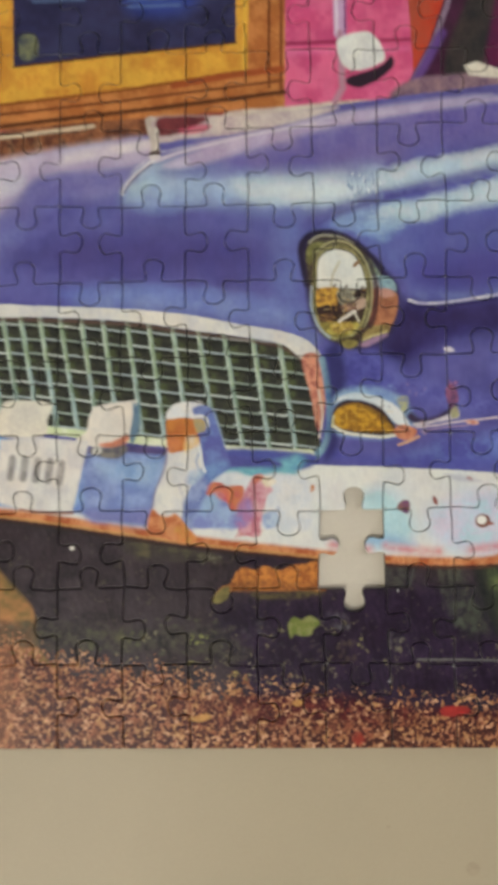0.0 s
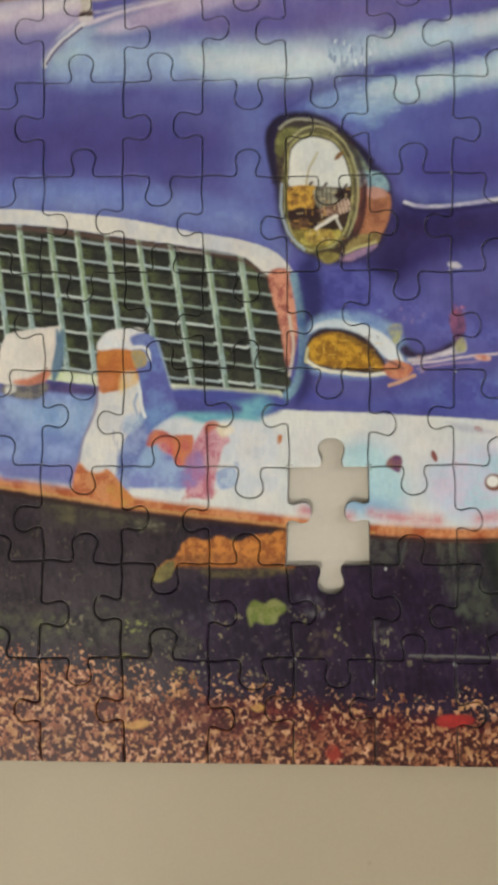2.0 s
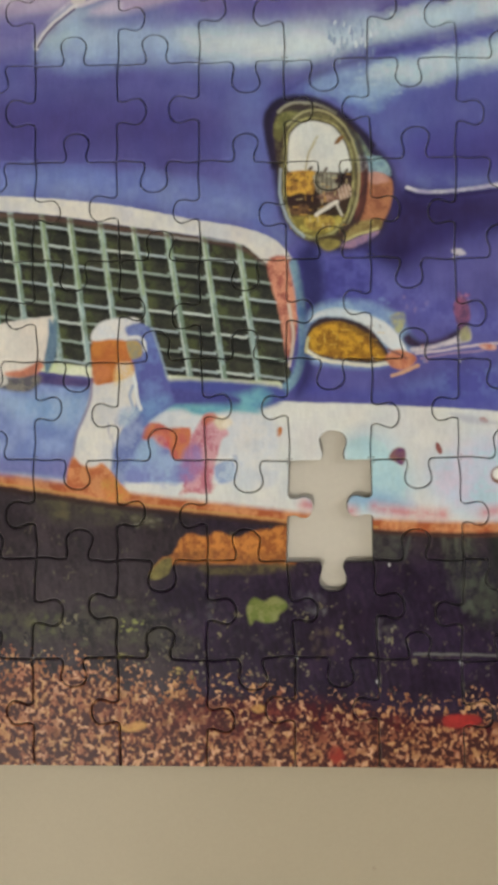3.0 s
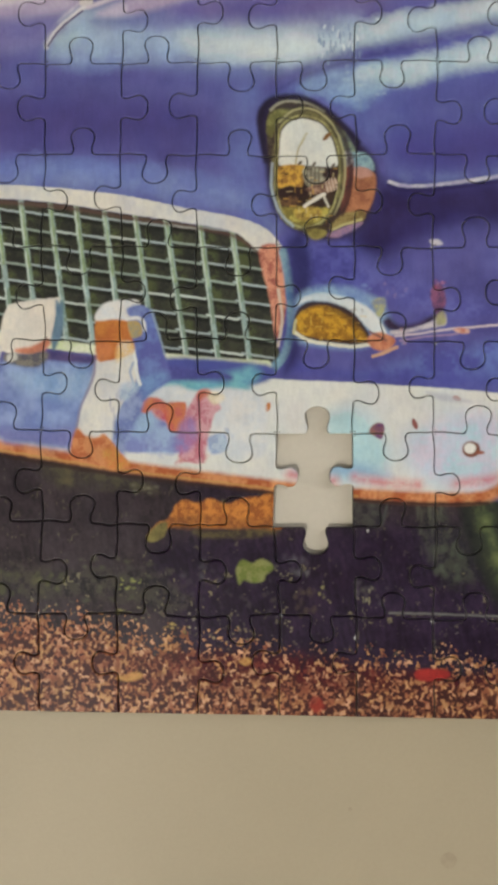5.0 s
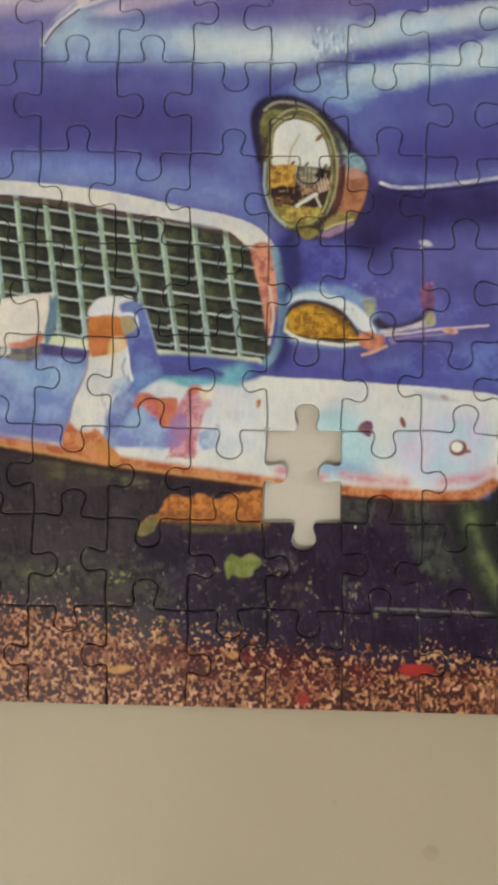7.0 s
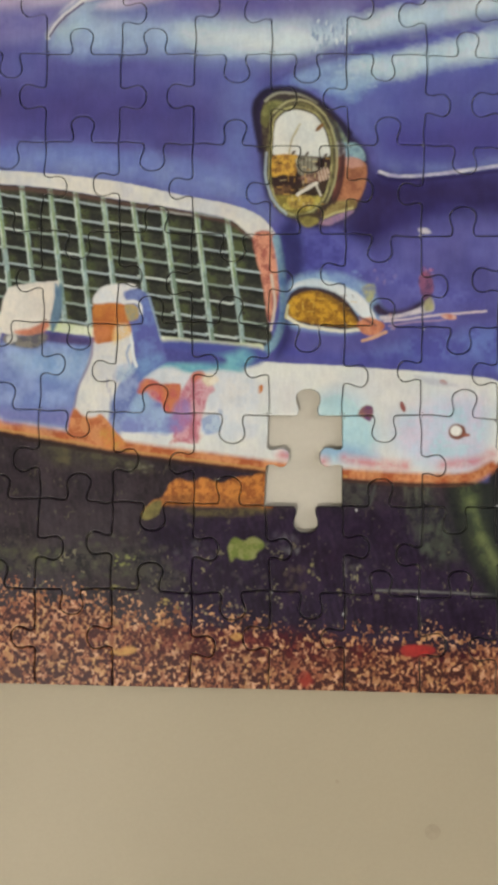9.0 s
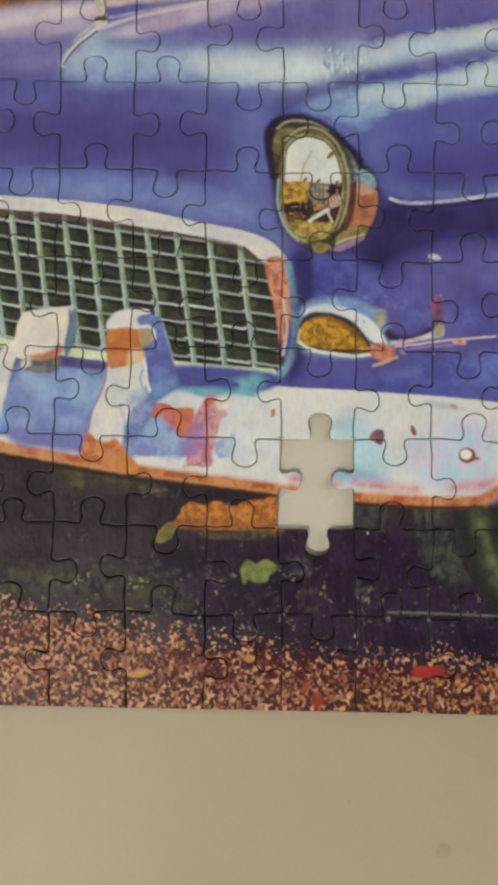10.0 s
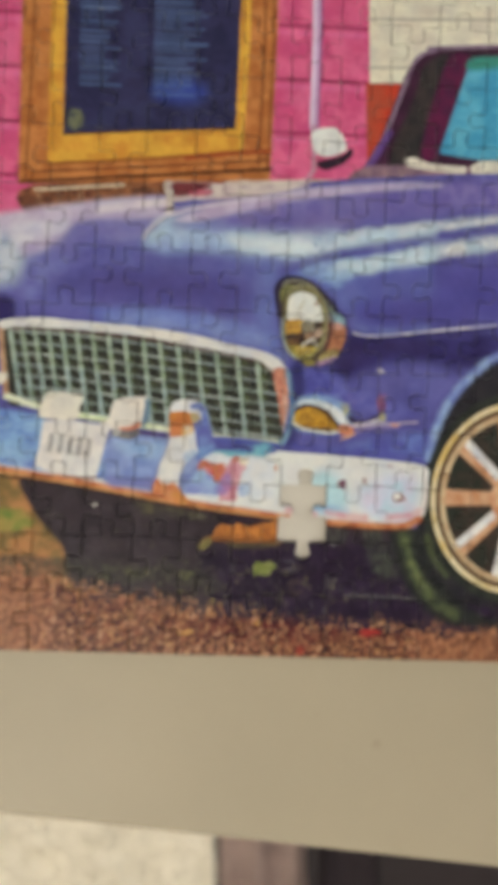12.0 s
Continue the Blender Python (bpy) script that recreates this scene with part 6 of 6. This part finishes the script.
    gx, gy = s.xy[idx].T
    wx, wy = gx + 0.7 * (cloud(gx, gy, 0.9, 35) - 0.5), gy + 0.7 * (cloud(gx, gy, 0.9, 36) - 0.5)
    lump = 0.66 * cloud(wx, wy * 0.85, 0.78, 37) + 0.34 * cloud(wx, wy, 0.5, 38)
    tuft = cloud(gx, gy, 3.4, 39)
    lit = np.clip((lump - 0.40) * 3.4, 0, 1)
    pick = cloud(wx, wy, 1.7, 40)
    deep, mid, top = ink(72, 36, 36), mottled((150, 88, 66), (128, 78, 54), 3, 42)(gx, gy), mottled((216, 164, 132), (196, 146, 100), 2.2, 43, 1.6)(gx, gy)
    c = deep + (mid - deep) * np.clip(lit * 2, 0, 1)[:, None] + (top - mid) * (np.clip(lit * 2 - 1, 0, 1) * np.clip(pick * 1.6 - 0.2, 0, 1))[:, None]
    red = np.clip(1.25 - np.hypot((gx - 8) / 58, (gy + 67.0) / 6.5), 0, 1) * np.clip(tuft * 1.8 - 0.2, 0, 1)
    c = c + np.clip(red, 0, 0.85)[:, None] * (mottled((70, 15, 25), (104, 30, 32), 1.5, 41, 1.6)(gx, gy) - c) * (1 - 0.75 * lit * (pick > 0.62))[:, None]
    c = c * (0.76 + 0.2 * lit)[:, None]
    dirt = np.clip((np.abs(gx + 20) - 80) / 18, 0, 0.6)[:, None]
    c = c + dirt * (mottled((176, 118, 86), (140, 88, 64), 3, 36)(gx, gy) * (0.7 + 0.5 * lit)[:, None] - c)
    over = gy - rim[idx]                 # how far beyond the dense part
    keep = np.clip((lump - 0.40 - 0.040 * np.clip(over, 0, 9) + 0.10 * (tuft - 0.5) + 0.5 * np.clip(-over - 1.0, 0, 2)) * 9, 0, 1)
    s.rgb[idx] += keep[:, None] * (c - s.rgb[idx])
    for h in ([(-46.8, -70.2), (-44.0, -69.0), (-40.6, -68.1), (-38.5, -69.3), (-41.3, -70.8)], [(-11.1, -65.0), (-8.9, -63.8), (-7.1, -65.0), (-9.0, -66.2)]):
        s.fill(h, mottled((206, 158, 92), (176, 124, 72), 1.2, 182), 0.5, strength=0.8)
    s.fill([(39.2, -69.0), (39.8, -67.5), (43.1, -66.9), (48.2, -67.5), (49.1, -69.0), (46.1, -70.2), (40.7, -70.5)], mottled((166, 48, 44), (140, 40, 40), 2, 183), 0.5)
    s.fill([(9.0, -77.2), (10.9, -75.1), (13.0, -76.4), (13.5, -78.8), (10.5, -79.7)], mottled((150, 52, 40), (112, 34, 34), 1.5, 184), 0.8, strength=0.85)


def paint_wheel(s):
    cx, cy = [(110.8, -4.2)][0]
    s.fill([(66.5, -1.4), (68.6, 13.9), (72.8, 28.8), (80.2, 42.1), (90.4, 53.3), (99.8, 59.3), (120.2, 68.3), (142.1, 58.4), (157.5, 19.2), (161.0, -50.6), (71.4, -49.3)], mottled((34, 30, 38), (44, 40, 46), 4, 190), 0.8)
    s.stroke([(69.1, 14.0), (71.3, 26.1), (78.7, 42.0), (90.3, 55.4), (99.7, 61.9), (120.1, 69.8), (142.0, 61.0)], 3.6, mottled((150, 166, 208), (112, 120, 184), 4, 191), 1.8)
    s.fill([(51.7, -19.7), (68.2, -21.0), (73.7, -38.5), (90.5, -55.7), (109.7, -62.2), (161.5, -60.1), (161.7, -64.8), (99.0, -65.0), (77.3, -62.6), (60.6, -46.7)], mottled((40, 41, 39), (30, 29, 34), 4, 192, 1.3), 2)
    q = np.linspace(0, 2 * math.pi, 56)
    ring = lambda k: np.stack([cx + 40.2 * k * np.cos(q), cy + 45.0 * k * np.sin(q)], 1)
    s.fill(ring(1.10), mottled((36, 38, 36), (48, 52, 44), 4, 193), 1.2, False)
    s.stroke([(58.1, -20.1), (60.6, -32.1), (66.4, -44.0), (75.9, -54.6), (84.2, -59.8)], 4.6, mottled((90, 97, 64), (58, 64, 50), 3, 194, 1.5), 2.6, strength=0.85)
    s.stroke([(59.3, -25.4), (64.1, -38.7), (71.4, -48.7)], 1.6, mottled((120, 126, 84), (84, 90, 62), 3, 189, 1.4), 1.4, strength=0.7)
    s.stroke([(69.4, -22.6), (72.4, -31.9), (79.2, -41.1)], 2.0, (96, 104, 66), 1.6, strength=0.6)
    s.fill(ring(0.90), mottled((62, 50, 44), (40, 44, 38), 3, 195, 1.4), 0.5, False)
    for k in range(9):
        a = radians(180 + 40 * k)
        side = np.array((-math.sin(a), math.cos(a)))
        p0 = np.array((cx + 6 * math.cos(a), cy + 7 * math.sin(a)))
        p1 = np.array((cx + 35.5 * math.cos(a), cy + 40 * math.sin(a)))
        w0, w1 = 3.2, 4.2
        s.fill([p0 + side * w0, p1 + side * w1, p1 - side * w1, p0 - side * w0], mottled((190, 132, 96), (206, 160, 128), 4, 196 + k, 1.3), 0.5, False)
        up = side if side[1] > 0 else -side
        if k:
            s.fill([p0 + up * w0, p1 + up * w1, p1 + up * 0.4, p0 - up * 0.6], mottled((236, 230, 228), (200, 196, 204), 4, 206 + k), 0.7, False)
        s.stroke([p0 - up * w0, p1 - up * w1], 0.7, (96, 64, 50), 0.5, False)
    s.oval(cx, cy, 12, 13, mottled((190, 124, 90), (212, 168, 136), 3, 198), 0.8)
    s.stroke(ring(0.865), 2.6, mottled((206, 182, 150), (186, 150, 116), 3, 199), 0.5, False)
    s.stroke(ring(0.925), 2.3, mottled((104, 76, 54), (86, 66, 50), 3, 197), 0.5, False)
    s.stroke(ring(0.98), 2.8, mottled((222, 204, 170), (206, 172, 104), 7, 200), 0.4, False)
    s.stroke(ring(1.015), 0.8, (60, 50, 44), 0.5, False)


def picture(xy):
    """The ink at each place of the sheet."""
    s = Sheet(np.asarray(xy, float))
    for step in (paint_wall, paint_board, paint_cabin, paint_body, paint_sheen, paint_mirror, paint_ground, paint_wheel, paint_grille, paint_bumper, paint_overrider, paint_headlamp, paint_indicator):
        step(s)
    luck = random.Random(52)
    for key, (nx, ny) in NODE.items():
        if luck.random() < 0.3:
            s.oval(nx + luck.uniform(-0.4, 0.4), ny + luck.uniform(-0.4, 0.4), luck.uniform(0.2, 0.4), luck.uniform(0.2, 0.4), (206, 202, 206), 0.25, 0, 0.7)
    x, y = s.xy.T
    tone = 0.88 + 0.10 * cloud(x, y, 5.0, 300) + 0.09 * cloud(x * 1.8, y * 0.5, 1.2, 301) + 0.05 * cloud(x, y, 0.55, 302)
    blue = (s.rgb[:, 2] > 1.35 * s.rgb[:, 0]) & (s.rgb[:, 2] > 0.09)
    s.rgb[blue] *= (0.97, 1.045, 1.0)
    drift = 0.05 * (cloud(x, y, 6.0, 303) - 0.5)
    out = np.empty_like(s.rgb)
    out[s.order] = s.rgb * tone[:, None] * np.stack([1 + drift, 1 - 0.3 * drift, 1 - drift], 1)
    out *= 1 - 0.10 * out.max(1)[:, None]      # the coating dulls the whites a little
    return np.clip(out, 0.004, 0.85)


# ---- the pieces, each cut from the sheet ----
puzzle = tagged(new("jigsaw_puzzle"), "jigsaw of a blue vintage car with one piece missing", "jigsaw puzzle")
puzzle.location = (0, 0, TOP + 0.0005)
# added card, not a real part: its pale colour brightens the bare tabletop in the hole
tagged(part("hole_lightening_sheet", box(-0.196, -0.0765, TOP + 0.00002, 0.217, 0.310, TOP + 0.00048, 0.0001, 1), HOLE_LIGHTENER), "thin pale card added under the puzzle to brighten the gap", "sheet")
jobs, cloud_xy, count = [], [], 0
for c in COLS:
    for r in ROWS:
        if (c, r) == (0, -1):        # the missing piece
            continue
        seen = -8 <= c <= 5 and r <= 9
        near = -4 <= c <= 3 and r <= 4
        step = 0.32 if near else 0.42 if seen else 1.6
        line = outline(c, r, 0.45 if seen else 1.1)
        rings = [inset(line, d) for d in (0.12, 0.12, 0.19, 0.32, 0.48)]
        lo, hi = line.min(0), line.max(0)
        gx, gy = np.meshgrid(np.arange(lo[0], hi[0], step), np.arange(lo[1], hi[1], step * 0.87))
        gx = gx + (np.arange(len(gx)) % 2)[:, None] * step / 2
        grid = np.stack([gx.ravel(), gy.ravel()], 1)
        ok, far = inside(grid, rings[-1][::2] if seen else rings[-1])
        grid = grid[ok & (far > step * 0.45)]
        jobs.append((c, r, rings, grid))
        cloud_xy += [*rings[1:], grid]
        count += sum(len(a) for a in rings[1:]) + len(grid)
colours = picture(np.vstack(cloud_xy))
start = 0
for c, r, rings, grid in jobs:
    n, m = len(rings[0]), len(grid)
    flat = np.vstack([*rings, grid])
    lift = 0.05 * chance(np.array(c * 1.0), np.array(r * 1.0), 3)
    z = np.r_[np.full(n, 0.0), np.full(n, CARD - 0.42), np.full(n, CARD - 0.20), np.full(n, CARD - 0.06), np.full(n + m, CARD)]
    warp = 0.10 * (cloud(flat[:, 0], flat[:, 1], 30.0, 61) - 0.5)
    z = np.where(z > 0, z + lift + warp, 0)
    got = delaunay_2d_cdt([Vector(p) for p in (*rings[-1], *grid)], [], [list(range(n))], 1, 1e-5)
    back = [o[0] if o else -1 for o in got[3]]
    faces = [[4 * n + back[v] for v in f] for f in got[2] if min(back[v] for v in f) >= 0]
    for k in range(4):
        a, b = k * n, (k + 1) * n
        faces += [(a + i, a + (i + 1) % n, b + (i + 1) % n, b + i) for i in range(n)]
    walls = len(faces)
    faces.append(list(range(n))[::-1])
    me = bpy.data.meshes.new("puzzle_piece")
    me.from_pydata(np.c_[flat, z] * 0.001, [], faces)
    size = 4 * n + m
    tint = np.ones((n + size, 4), np.float32)
    tint[n:, :3] = colours[start:start + size]
    start += size
    me.attributes.new("print", "FLOAT_COLOR", "POINT").data.foreach_set("color", tint.ravel())
    me.materials.append(PRINT)
    me.materials.append(CORE)
    top = walls - 4 * n
    mats = np.zeros(len(faces), np.int32)
    mats[top:top + n] = 1
    mats[-1] = 1
    me.polygons.foreach_set("material_index", mats)
    me.shade_smooth()
    me.update()
    ob = new("puzzle_piece", me)
    ob.parent = puzzle
